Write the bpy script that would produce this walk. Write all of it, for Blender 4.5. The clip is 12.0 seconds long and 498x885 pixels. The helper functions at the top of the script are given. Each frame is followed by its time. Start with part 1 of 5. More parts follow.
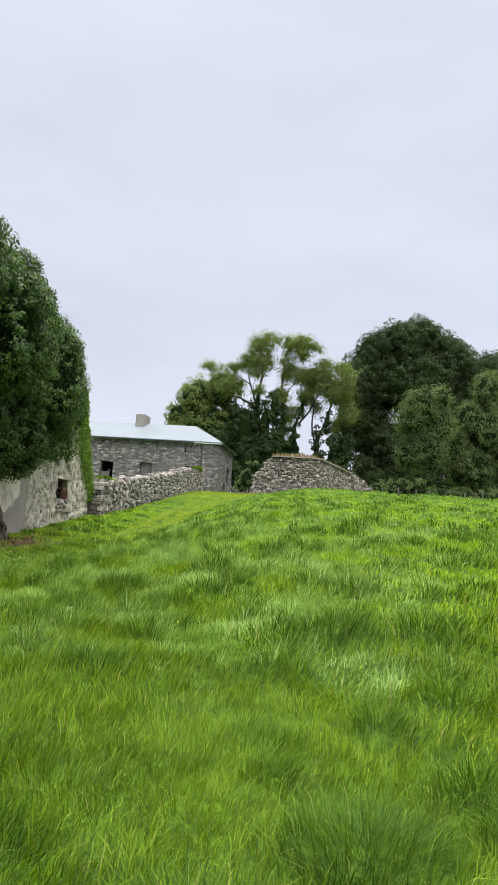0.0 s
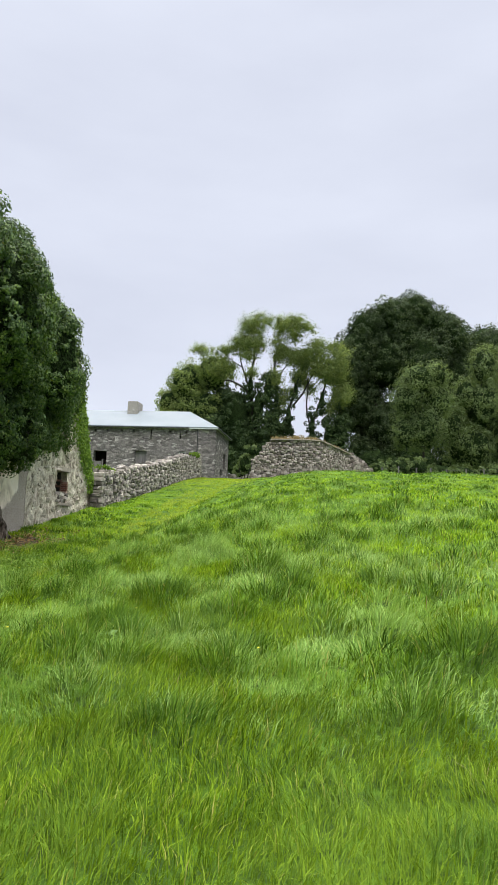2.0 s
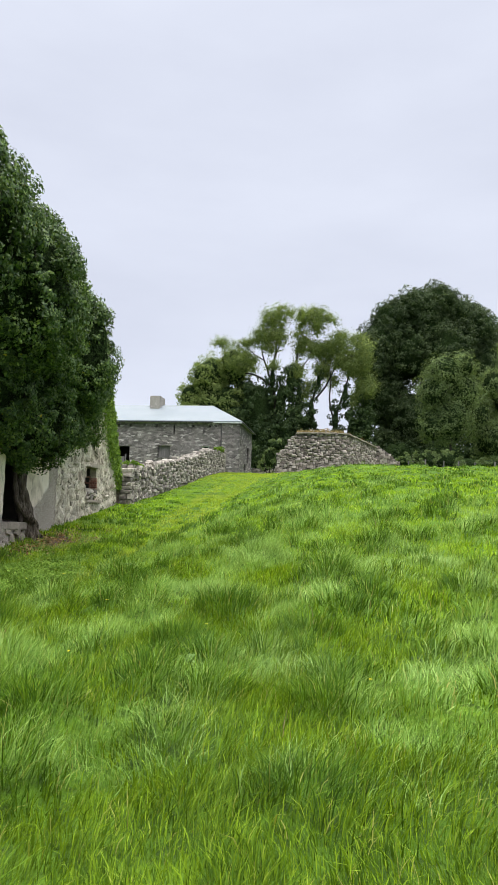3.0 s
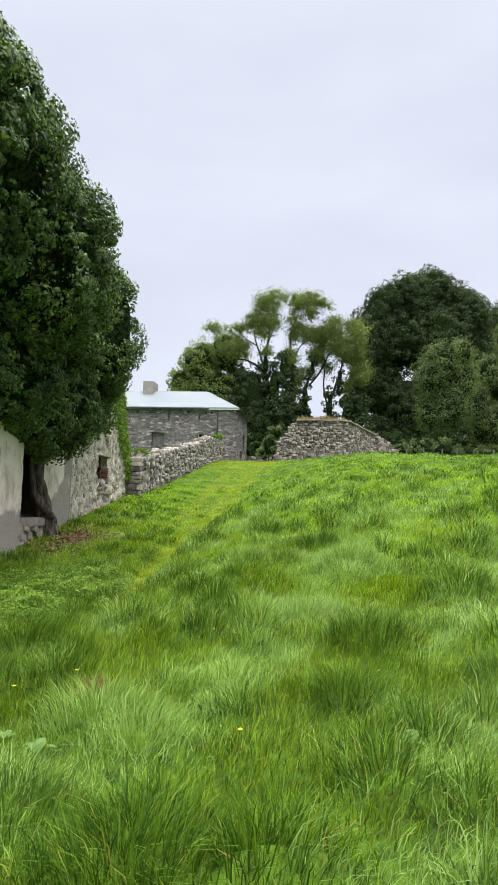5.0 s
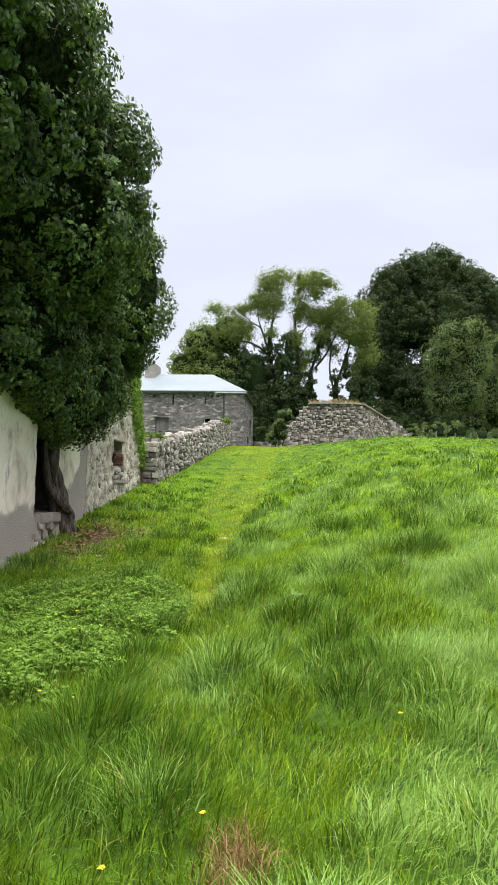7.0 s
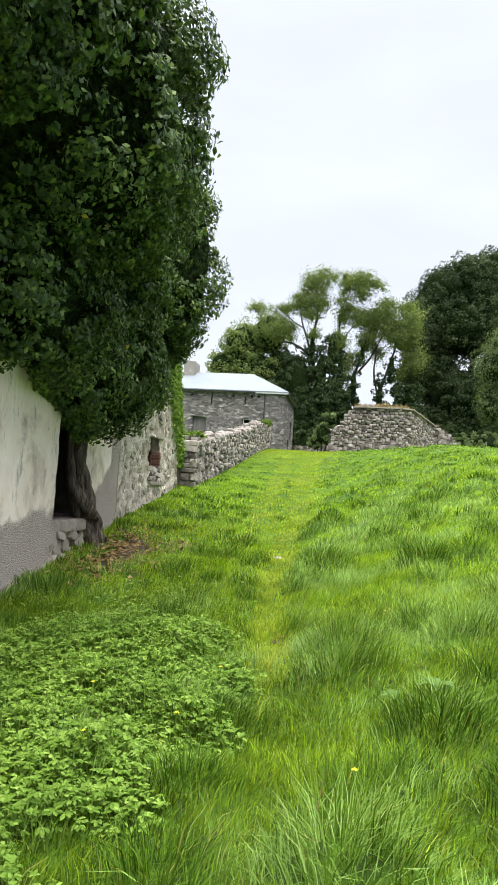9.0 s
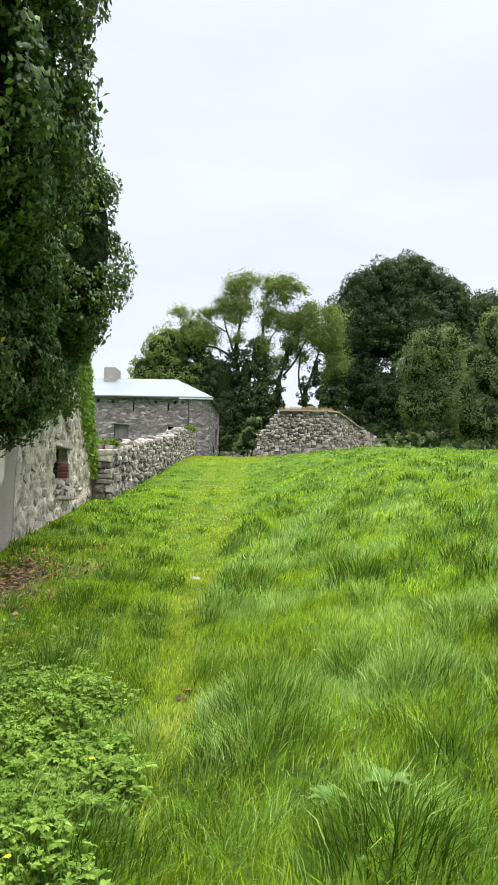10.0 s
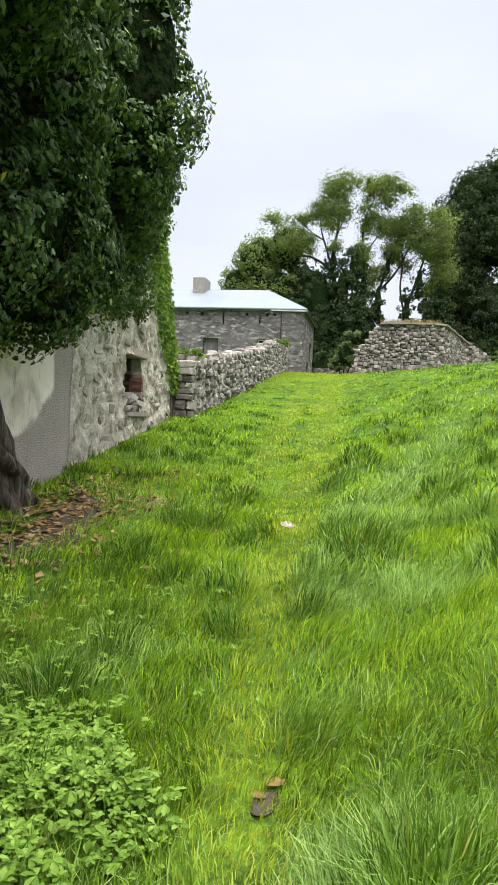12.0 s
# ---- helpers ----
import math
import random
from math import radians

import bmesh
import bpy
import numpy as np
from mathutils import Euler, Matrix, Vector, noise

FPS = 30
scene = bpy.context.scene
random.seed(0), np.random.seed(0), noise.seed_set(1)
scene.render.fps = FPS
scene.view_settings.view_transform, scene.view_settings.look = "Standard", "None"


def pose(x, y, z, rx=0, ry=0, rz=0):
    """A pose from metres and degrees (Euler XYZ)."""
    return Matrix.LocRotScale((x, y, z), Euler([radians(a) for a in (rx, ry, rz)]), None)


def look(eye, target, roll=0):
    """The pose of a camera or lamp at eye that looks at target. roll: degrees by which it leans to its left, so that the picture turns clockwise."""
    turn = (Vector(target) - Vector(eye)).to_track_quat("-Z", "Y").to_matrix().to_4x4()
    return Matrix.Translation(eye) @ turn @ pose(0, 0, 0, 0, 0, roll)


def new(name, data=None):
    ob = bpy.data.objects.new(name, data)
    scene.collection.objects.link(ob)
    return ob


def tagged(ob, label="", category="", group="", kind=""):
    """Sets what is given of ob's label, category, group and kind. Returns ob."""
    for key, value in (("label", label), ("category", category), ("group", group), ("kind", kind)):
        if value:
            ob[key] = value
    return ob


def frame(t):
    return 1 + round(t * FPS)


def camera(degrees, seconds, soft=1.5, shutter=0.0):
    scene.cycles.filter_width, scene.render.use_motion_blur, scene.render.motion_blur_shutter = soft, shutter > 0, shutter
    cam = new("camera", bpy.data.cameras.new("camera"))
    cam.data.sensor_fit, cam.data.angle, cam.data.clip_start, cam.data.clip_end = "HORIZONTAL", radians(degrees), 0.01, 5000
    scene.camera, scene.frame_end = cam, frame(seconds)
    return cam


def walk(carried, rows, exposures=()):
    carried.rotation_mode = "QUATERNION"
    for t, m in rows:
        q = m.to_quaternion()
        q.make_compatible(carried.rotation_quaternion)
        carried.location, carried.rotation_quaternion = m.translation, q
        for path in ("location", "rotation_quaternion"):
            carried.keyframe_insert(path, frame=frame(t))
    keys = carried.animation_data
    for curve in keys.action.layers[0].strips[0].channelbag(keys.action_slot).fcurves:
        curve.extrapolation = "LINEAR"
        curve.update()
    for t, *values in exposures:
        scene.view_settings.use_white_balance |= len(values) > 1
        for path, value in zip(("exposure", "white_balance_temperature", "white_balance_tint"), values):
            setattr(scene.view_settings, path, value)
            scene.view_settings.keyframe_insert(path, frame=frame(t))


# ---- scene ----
cam = camera(40.5, 12.0)
PATH = [
    (0, (8.334, 6.715, 0.393), (8.062, 8.677, 0.675), 4.2),
    (0.5, (8.159, 6.958, 0.426), (8.058, 8.937, 0.693), 2.9),
    (1, (7.939, 7.265, 0.454), (7.864, 9.247, 0.709), 2.3),
    (1.5, (7.655, 7.688, 0.489), (7.493, 9.667, 0.727), 2.1),
    (2, (7.316, 8.116, 0.479), (7.083, 10.087, 0.718), 2.0),
    (2.5, (7.024, 8.502, 0.55), (6.761, 10.471, 0.788), 1.9),
    (3, (6.629, 8.876, 0.554), (6.345, 10.843, 0.774), 1.7),
    (3.5, (6.186, 9.236, 0.631), (5.898, 11.206, 0.817), 1.5),
    (3.7, (6.012, 9.349, 0.648), (5.72, 11.321, 0.805), 1.4),
    (5.3, (4.803, 10.459, 0.691), (4.608, 12.439, 0.894), 1.7),
    (5.5, (4.655, 10.656, 0.674), (4.481, 12.637, 0.888), 1.7),
    (6, (4.308, 11.151, 0.708), (4.16, 13.134, 0.916), 1.4),
    (6.5, (3.985, 11.749, 0.741), (3.818, 13.734, 0.922), 1.3),
    (7, (3.667, 12.326, 0.762), (3.46, 14.31, 0.905), 1.3),
    (7.5, (3.393, 12.897, 0.755), (3.103, 14.873, 0.852), 2.4),
    (7.7, (3.266, 13.094, 0.769), (2.936, 15.065, 0.847), 2.7),
    (9.3, (2.932, 14.863, 0.871), (2.649, 16.836, 1.033), 4.3),
    (9.5, (2.96, 15.105, 0.89), (2.771, 17.088, 1.061), 3.7),
    (10, (3.023, 15.724, 0.945), (2.927, 17.714, 1.122), 1.5),
    (10.5, (2.887, 16.373, 0.945), (2.723, 18.361, 1.085), 1.4),
    (11, (2.774, 17.034, 0.959), (2.424, 19.002, 1.036), 1.7),
    (11.5, (2.668, 17.707, 0.955), (2.25, 19.663, 0.922), 1.1),
    (12, (2.668, 18.291, 0.992), (2.313, 20.258, 0.918), 2.7),
]
walk(cam, [(t, look(eye, target, roll)) for t, eye, target, roll in PATH], [(0, -0.05), (4, 0.0), (7.5, 0.17), (9.5, 0.3), (11, 0.12), (12, 0.22)])

# ---- world and light: a bright overcast day ----
world = bpy.data.worlds.new("overcast_sky")
scene.world = world
world.use_nodes = True
wn = world.node_tree
wn.nodes.clear()


def wnode(kind, **values):
    n = wn.nodes.new(kind)
    for key, value in values.items():
        n.inputs[key].default_value = value
    return n


SUN_UP, SUN_TURN = 52.0, 150.0
sky = wnode("ShaderNodeTexSky")
sky.sky_type, sky.sun_disc = "NISHITA", False
sky.sun_elevation, sky.sun_rotation = radians(SUN_UP), radians(SUN_TURN)
dim = wnode("ShaderNodeVectorMath")
dim.operation = "SCALE"
dim.inputs["Scale"].default_value = 0.10
co = wnode("ShaderNodeTexCoord")
stretch = wnode("ShaderNodeMapping")
stretch.inputs["Scale"].default_value = (1.6, 1.6, 5.0)
cloud = wnode("ShaderNodeTexNoise", Scale=1.3, Detail=5.0, Roughness=0.5)
tone = wnode("ShaderNodeValToRGB")
tone.color_ramp.elements[0].position, tone.color_ramp.elements[0].color = 0.3, (0.725, 0.765, 0.90, 1)
tone.color_ramp.elements[1].position, tone.color_ramp.elements[1].color = 0.72, (0.85, 0.895, 1.03, 1)
height_xyz = wnode("ShaderNodeSeparateXYZ")
zenith = wnode("ShaderNodeMapRange")
zenith.interpolation_type = "SMOOTHSTEP"
for k, v in (("From Min", 0.69), ("From Max", 1.0), ("To Min", 1.0), ("To Max", 12.8)):
    zenith.inputs[k].default_value = v
lift = wnode("ShaderNodeVectorMath")
lift.operation = "SCALE"
mixsky = wnode("ShaderNodeMix")
mixsky.data_type = "RGBA"
mixsky.inputs[0].default_value = 0.93
bg = wnode("ShaderNodeBackground", Strength=1.0)
wout = wnode("ShaderNodeOutputWorld")
L = wn.links.new
L(sky.outputs[0], dim.inputs[0])
L(co.outputs["Generated"], stretch.inputs[0])
L(stretch.outputs[0], cloud.inputs["Vector"])
L(cloud.outputs["Fac"], tone.inputs[0])
L(co.outputs["Generated"], height_xyz.inputs[0])
L(height_xyz.outputs["Z"], zenith.inputs["Value"])
veil = wnode("ShaderNodeMix")
veil.data_type = "RGBA"
veil.inputs[7].default_value = (0.84, 0.815, 0.77, 1)
thin = wnode("ShaderNodeMapRange")
for k, v in (("From Min", 0.69), ("From Max", 0.92)):
    thin.inputs[k].default_value = v
L(height_xyz.outputs["Z"], thin.inputs["Value"])
L(thin.outputs[0], veil.inputs[0])
L(tone.outputs[0], veil.inputs[6])
L(veil.outputs[2], lift.inputs[0])
L(zenith.outputs[0], lift.inputs["Scale"])
L(dim.outputs[0], mixsky.inputs[6])
L(lift.outputs[0], mixsky.inputs[7])
L(mixsky.outputs[2], bg.inputs[0])
L(bg.outputs[0], wout.inputs[0])

sun_data = bpy.data.lights.new("sun", "SUN")
sun_data.energy, sun_data.angle, sun_data.color = 1.7, radians(24), (1.0, 0.95, 0.87)
sun = new("sun", sun_data)
turn, up = radians(SUN_TURN), radians(SUN_UP)
sun.matrix_world = look((math.sin(turn) * math.cos(up) * 90, math.cos(turn) * math.cos(up) * 90, math.sin(up) * 90), (0, 0, 0))

# ---- materials ----


class Mat:
    """A node material with a principled surface and a few shorthands."""

    def __init__(self, name, rough=0.8, metal=0.0, spec=0.3):
        self.m = bpy.data.materials.new(name)
        self.m.use_nodes = True
        self.t = self.m.node_tree
        self.b = self.t.nodes["Principled BSDF"]
        self.b.inputs["Roughness"].default_value = rough
        self.b.inputs["Metallic"].default_value = metal
        self.b.inputs["Specular IOR Level"].default_value = spec
        self.geo = self.t.nodes.new("ShaderNodeNewGeometry")
        self.info = self.t.nodes.new("ShaderNodeObjectInfo")

    def link(self, a, b):
        self.t.links.new(a, b)

    def noise(self, scale, detail=5.0, rough=0.6, squash=(1, 1, 1), warp=0.0):
        mp = self.t.nodes.new("ShaderNodeMapping")
        mp.inputs["Scale"].default_value = squash
        self.link(self.geo.outputs["Position"], mp.inputs[0])
        n = self.t.nodes.new("ShaderNodeTexNoise")
        n.inputs["Scale"].default_value, n.inputs["Detail"].default_value = scale, detail
        n.inputs["Roughness"].default_value, n.inputs["Distortion"].default_value = rough, warp
        self.link(mp.outputs[0], n.inputs["Vector"])
        return n.outputs["Fac"]

    def ramp(self, fac, *stops):
        r = self.t.nodes.new("ShaderNodeValToRGB")
        while len(r.color_ramp.elements) < len(stops):
            r.color_ramp.elements.new(0.5)
        for e, (p, c) in zip(r.color_ramp.elements, stops):
            e.position, e.color = p, (*c, 1)
        self.link(fac, r.inputs[0])
        return r.outputs[0]

    def span(self, fac, a, b, lo=0.0, hi=1.0):
        r = self.t.nodes.new("ShaderNodeMapRange")
        for i, v in enumerate((a, b, lo, hi)):
            r.inputs[i + 1].default_value = v
        self.link(fac, r.inputs[0])
        return r.outputs[0]

    def mix(self, fac, a, b, blend="MIX"):
        n = self.t.nodes.new("ShaderNodeMix")
        n.data_type, n.blend_type = "RGBA", blend
        for socket, v in ((0, fac), (6, a), (7, b)):
            if isinstance(v, (int, float)):
                n.inputs[socket].default_value = v
            elif isinstance(v, tuple):
                n.inputs[socket].default_value = (*v, 1)
            else:
                self.link(v, n.inputs[socket])
        return n.outputs[2]

    def math(self, op, a, b):
        n = self.t.nodes.new("ShaderNodeMath")
        n.operation = op
        for i, v in enumerate((a, b)):
            if isinstance(v, (int, float)):
                n.inputs[i].default_value = v
            else:
                self.link(v, n.inputs[i])
        return n.outputs[0]

    def color(self, c):
        if isinstance(c, tuple):
            self.b.inputs["Base Color"].default_value = (*c, 1)
        else:
            self.link(c, self.b.inputs["Base Color"])

    def bump(self, h, strength=0.5, dist=0.02):
        n = self.t.nodes.new("ShaderNodeBump")
        n.inputs["Strength"].default_value, n.inputs["Distance"].default_value = strength, dist
        self.link(h, n.inputs["Height"])
        self.link(n.outputs[0], self.b.inputs["Normal"])

    def translucent(self, color, share):
        tr = self.t.nodes.new("ShaderNodeBsdfTranslucent")
        if isinstance(color, tuple):
            tr.inputs[0].default_value = (*color, 1)
        else:
            self.link(color, tr.inputs[0])
        mx = self.t.nodes.new("ShaderNodeMixShader")
        mx.inputs[0].default_value = share
        self.link(self.b.outputs[0], mx.inputs[1])
        self.link(tr.outputs[0], mx.inputs[2])
        self.link(mx.outputs[0], self.t.nodes["Material Output"].inputs[0])


def stone_material(name, dark, mid, light, per="object", lichen=0.5):
    m = Mat(name, rough=0.92, spec=0.2)
    rnd = m.info.outputs["Random"] if per == "object" else m.geo.outputs["Random Per Island"]
    base = m.ramp(rnd, (0.0, dark), (0.5, mid), (1.0, light))
    grain = m.noise(9, 6, 0.7)
    base = m.mix(m.span(grain, 0.35, 0.7), base, m.mix(0.5, base, dark), "MIX")
    spots = m.noise(3.2, 7, 0.75, warp=0.6)
    base = m.mix(m.span(spots, 0.56, 0.68, 0, lichen), base, (0.56, 0.55, 0.52))
    moss = m.noise(1.1, 4, 0.6)
    base = m.mix(m.span(moss, 0.6, 0.75, 0, 0.35), base, (0.10, 0.12, 0.05))
    m.color(base)
    m.bump(m.noise(22, 6, 0.7), 0.6, 0.03)
    return m.m


def foliage(name, dark, mid, light, rough=0.6, share=0.25, patch=0.5, spec=0.12, glow=1.5):
    m = Mat(name, rough=rough, spec=spec)
    c = m.ramp(m.geo.outputs["Random Per Island"], (0.0, dark), (0.6, mid), (1.0, light))
    c = m.mix(m.span(m.noise(patch, 3, 0.5), 0.38, 0.66), m.mix(0.55, c, dark), c)
    m.color(c)
    m.translucent(m.mix(1.0, c, (glow, glow, 0.7), "MULTIPLY"), share)
    return m.m


M_stone = stone_material("field_stone", (0.095, 0.085, 0.077), (0.26, 0.238, 0.212), (0.46, 0.43, 0.385))
M_stone_far = stone_material("field_stone_joined", (0.095, 0.085, 0.077), (0.26, 0.238, 0.212), (0.46, 0.43, 0.385), per="island")
M_pen = stone_material("fold_stone", (0.13, 0.11, 0.10), (0.27, 0.235, 0.215), (0.46, 0.42, 0.385), per="object", lichen=0.35)
M_pen_far = stone_material("fold_stone_joined", (0.13, 0.11, 0.10), (0.27, 0.235, 0.215), (0.46, 0.42, 0.385), per="island", lichen=0.3)

m = Mat("wall_core", rough=0.95, spec=0.1)
m.color(m.ramp(m.noise(7, 5), (0.3, (0.05, 0.047, 0.043)), (0.7, (0.13, 0.12, 0.11))))
m.bump(m.noise(18, 5), 0.7, 0.03)
M_core = m.m
M_lime = stone_material("limewashed_stone", (0.22, 0.195, 0.16), (0.38, 0.345, 0.29), (0.54, 0.50, 0.43), lichen=0.3)
M_chimney = stone_material("weathered_chimney_stone", (0.10, 0.095, 0.09), (0.26, 0.245, 0.225), (0.38, 0.36, 0.33), per="island", lichen=0.8)
M_lime_far = stone_material("limewashed_stone_joined", (0.22, 0.195, 0.16), (0.38, 0.345, 0.29), (0.54, 0.50, 0.43), per="island", lichen=0.3)

m = Mat("house_rubble", rough=0.92, spec=0.2)
vt = m.t.nodes.new("ShaderNodeTexVoronoi")
vt.inputs["Scale"].default_value = 1.0
mp = m.t.nodes.new("ShaderNodeMapping")
mp.inputs["Scale"].default_value = (3.1, 3.1, 7.5)
wob = m.noise(1.6, 3)
wv = m.t.nodes.new("ShaderNodeVectorMath")
wv.operation = "ADD"
m.link(m.geo.outputs["Position"], wv.inputs[0])
sc = m.t.nodes.new("ShaderNodeVectorMath")
sc.operation = "SCALE"
sc.inputs[0].default_value = (0.2, 0.2, 0.1)
m.link(wob, sc.inputs["Scale"])
m.link(sc.outputs[0], wv.inputs[1])
m.link(wv.outputs[0], mp.inputs[0])
m.link(mp.outputs[0], vt.inputs["Vector"])
sep = m.t.nodes.new("ShaderNodeSeparateColor")
m.link(vt.outputs["Color"], sep.inputs[0])
stone = m.ramp(sep.outputs[0], (0.0, (0.06, 0.055, 0.055)), (0.5, (0.17, 0.157, 0.155)), (0.85, (0.33, 0.305, 0.295)), (1.0, (0.66, 0.64, 0.61)))
ve = m.t.nodes.new("ShaderNodeTexVoronoi")
ve.feature = "DISTANCE_TO_EDGE"
m.link(mp.outputs[0], ve.inputs["Vector"])
joint = m.span(ve.outputs["Distance"], 0.02, 0.12)
stone = m.mix(joint, (0.10, 0.094, 0.092), stone)
stone = m.mix(m.span(m.noise(0.5, 4), 0.46, 0.66, 0, 0.35), stone, (0.22, 0.205, 0.205))
stone = m.mix(m.span(m.noise(14, 6, 0.7), 0.4, 0.7, 0, 0.35), stone, (0.36, 0.34, 0.33))
m.color(stone)
m.bump(m.math("ADD", joint, m.noise(20, 5)), 0.7, 0.04)
M_house = m.m

m = Mat("sheet_roof", rough=0.5, spec=0.35)
c = m.ramp(m.noise(0.35, 4, 0.6), (0.3, (0.135, 0.163, 0.187)), (0.7, (0.17, 0.198, 0.222)))
c = m.mix(m.span(m.noise(2.2, 5, 0.7, (1, 0.25, 1)), 0.55, 0.75, 0, 0.3), c, (0.13, 0.15, 0.168))
m.color(c)
m.bump(m.noise(1.2, 3), 0.15, 0.02)
M_roof = m.m

m = Mat("painted_fascia", rough=0.6)
m.color(m.ramp(m.noise(4, 5), (0.3, (0.50, 0.52, 0.54)), (0.7, (0.64, 0.66, 0.67))))
M_fascia = m.m
m = Mat("dark_gutter", rough=0.55)
m.color(m.ramp(m.noise(6, 4), (0.3, (0.03, 0.03, 0.033)), (0.7, (0.07, 0.07, 0.072))))
M_gutter = m.m
m = Mat("weathered_board", rough=0.85)
m.color(m.ramp(m.noise(5, 6, 0.7, (1, 1, 0.15)), (0.3, (0.09, 0.085, 0.085)), (0.7, (0.19, 0.18, 0.178))))
m.bump(m.noise(26, 4, 0.6, (1, 1, 0.1)), 0.4, 0.01)
M_board = m.m
# Near-black paints in the darkness behind openings and reveals; the low door shares it.
m = Mat("painted_dark", rough=0.95, spec=0.05)
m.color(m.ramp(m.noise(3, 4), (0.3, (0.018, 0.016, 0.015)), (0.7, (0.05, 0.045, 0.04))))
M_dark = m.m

m = Mat("lime_render", rough=0.9, spec=0.2)
fine = m.noise(30, 6, 0.7)
c = m.ramp(m.noise(1.3, 6, 0.65, warp=0.4), (0.32, (0.46, 0.39, 0.315)), (0.47, (0.73, 0.645, 0.55)), (0.68, (0.83, 0.77, 0.69)))
c = m.mix(m.span(m.noise(5, 6, 0.75, (1, 1, 0.35)), 0.55, 0.66, 0, 0.75), c, (0.30, 0.26, 0.21))
bare = m.noise(1.1, 4, 0.5, (1, 1, 1), 0.3)
pz = m.t.nodes.new("ShaderNodeSeparateXYZ")
m.link(m.geo.outputs["Position"], pz.inputs[0])
rise_ = m.math("ADD", m.span(pz.outputs["Y"], 25.5, 27.0, 0.5, 1.25), m.span(pz.outputs["Y"], 23.5, 23.7, -0.1, 0.0))
drop = m.math("SUBTRACT", m.math("ADD", pz.outputs["Z"], m.math("ADD", m.math("MULTIPLY", bare, 0.7), m.math("MULTIPLY", m.noise(8, 6, 0.7), 0.25))), m.math("ADD", rise_, 0.475))
worn = m.math("MAXIMUM", m.span(drop, 0.05, -0.05), m.span(m.math("ADD", pz.outputs["Y"], m.math("MULTIPLY", bare, 0.3)), 27.05, 27.12))
peb = m.t.nodes.new("ShaderNodeTexVoronoi")
peb.inputs["Scale"].default_value = 52
m.link(m.geo.outputs["Position"], peb.inputs["Vector"])
pc = m.ramp(peb.outputs["Distance"], (0.1, (0.70, 0.64, 0.58)), (0.6, (0.30, 0.26, 0.23)))
c = m.mix(worn, c, m.mix(m.span(m.noise(4, 5), 0.4, 0.65, 0, 0.45), pc, (0.42, 0.375, 0.34)))
m.color(c)
m.bump(m.mix(worn, m.math("MULTIPLY", fine, 0.25), peb.outputs["Distance"]), 0.8, 0.03)
M_render = m.m

m = Mat("ruined_rubble_render", rough=0.93, spec=0.2)
c = m.ramp(m.noise(2.4, 7, 0.75, warp=0.8), (0.38, (0.17, 0.14, 0.11)), (0.46, (0.43, 0.38, 0.31)), (0.6, (0.68, 0.63, 0.54)))
c = m.mix(m.span(m.noise(0.9, 5, 0.6), 0.56, 0.68, 0, 0.5), c, (0.40, 0.33, 0.29))
c = m.mix(m.span(m.noise(13, 6, 0.75), 0.5, 0.68, 0, 0.7), c, (0.15, 0.135, 0.12))
m.color(c)
m.bump(m.noise(9, 7, 0.75), 0.9, 0.06)
M_ruin = m.m

m = Mat("dressed_limestone", rough=0.85, spec=0.25)
c = m.ramp(m.noise(4, 6, 0.7), (0.3, (0.20, 0.172, 0.145)), (0.7, (0.37, 0.33, 0.29)))
m.color(m.mix(m.span(m.noise(14, 5), 0.55, 0.7, 0, 0.5), c, (0.12, 0.11, 0.10)))
m.bump(m.noise(30, 5), 0.4, 0.01)
M_dressed = m.m
m = Mat("dark_weathered_stone", rough=0.9, spec=0.15)
m.color(m.ramp(m.noise(4, 6, 0.7), (0.3, (0.07, 0.062, 0.055)), (0.7, (0.17, 0.15, 0.13))))
m.bump(m.noise(24, 5), 0.5, 0.015)
M_jamb = m.m
m = Mat("old_red_brick", rough=0.9, spec=0.2)
m.color(m.ramp(m.info.outputs["Random"], (0.0, (0.11, 0.055, 0.042)), (0.6, (0.19, 0.095, 0.07)), (1.0, (0.26, 0.18, 0.15))))
m.bump(m.noise(30, 5), 0.5, 0.015)
M_brick = m.m

m = Mat("ivy_bark", rough=0.9, spec=0.2)
c = m.ramp(m.noise(8, 6, 0.7, (1, 1, 0.18), 0.7), (0.36, (0.03, 0.025, 0.02)), (0.5, (0.13, 0.105, 0.085)), (0.64, (0.30, 0.255, 0.21)))
m.color(c)
m.bump(m.noise(11, 7, 0.75, (1, 1, 0.14), 0.9), 1.0, 0.14)
M_bark = m.m
m = Mat("tree_bark", rough=0.9, spec=0.2)
m.color(m.ramp(m.noise(3, 5, 0.7, (1, 1, 0.3)), (0.3, (0.014, 0.013, 0.011)), (0.7, (0.042, 0.039, 0.032))))
m.bump(m.noise(8, 5, 0.7, (1, 1, 0.3)), 0.7, 0.05)
M_treebark = m.m

M_ivy = foliage("ivy_leaf", (0.028, 0.058, 0.019), (0.082, 0.148, 0.04), (0.22, 0.32, 0.072), spec=0.25, rough=0.5, share=0.15, patch=0.55)
M_creeper = foliage("creeper_leaf", (0.05, 0.10, 0.012), (0.12, 0.21, 0.022), (0.22, 0.33, 0.04), share=0.3, patch=1.2)
M_sycamore = foliage("sycamore_leaf", (0.08, 0.115, 0.035), (0.17, 0.225, 0.075), (0.27, 0.33, 0.12), share=0.45, patch=0.25)
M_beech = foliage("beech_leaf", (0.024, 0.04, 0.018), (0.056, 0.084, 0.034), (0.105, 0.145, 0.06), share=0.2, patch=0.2)
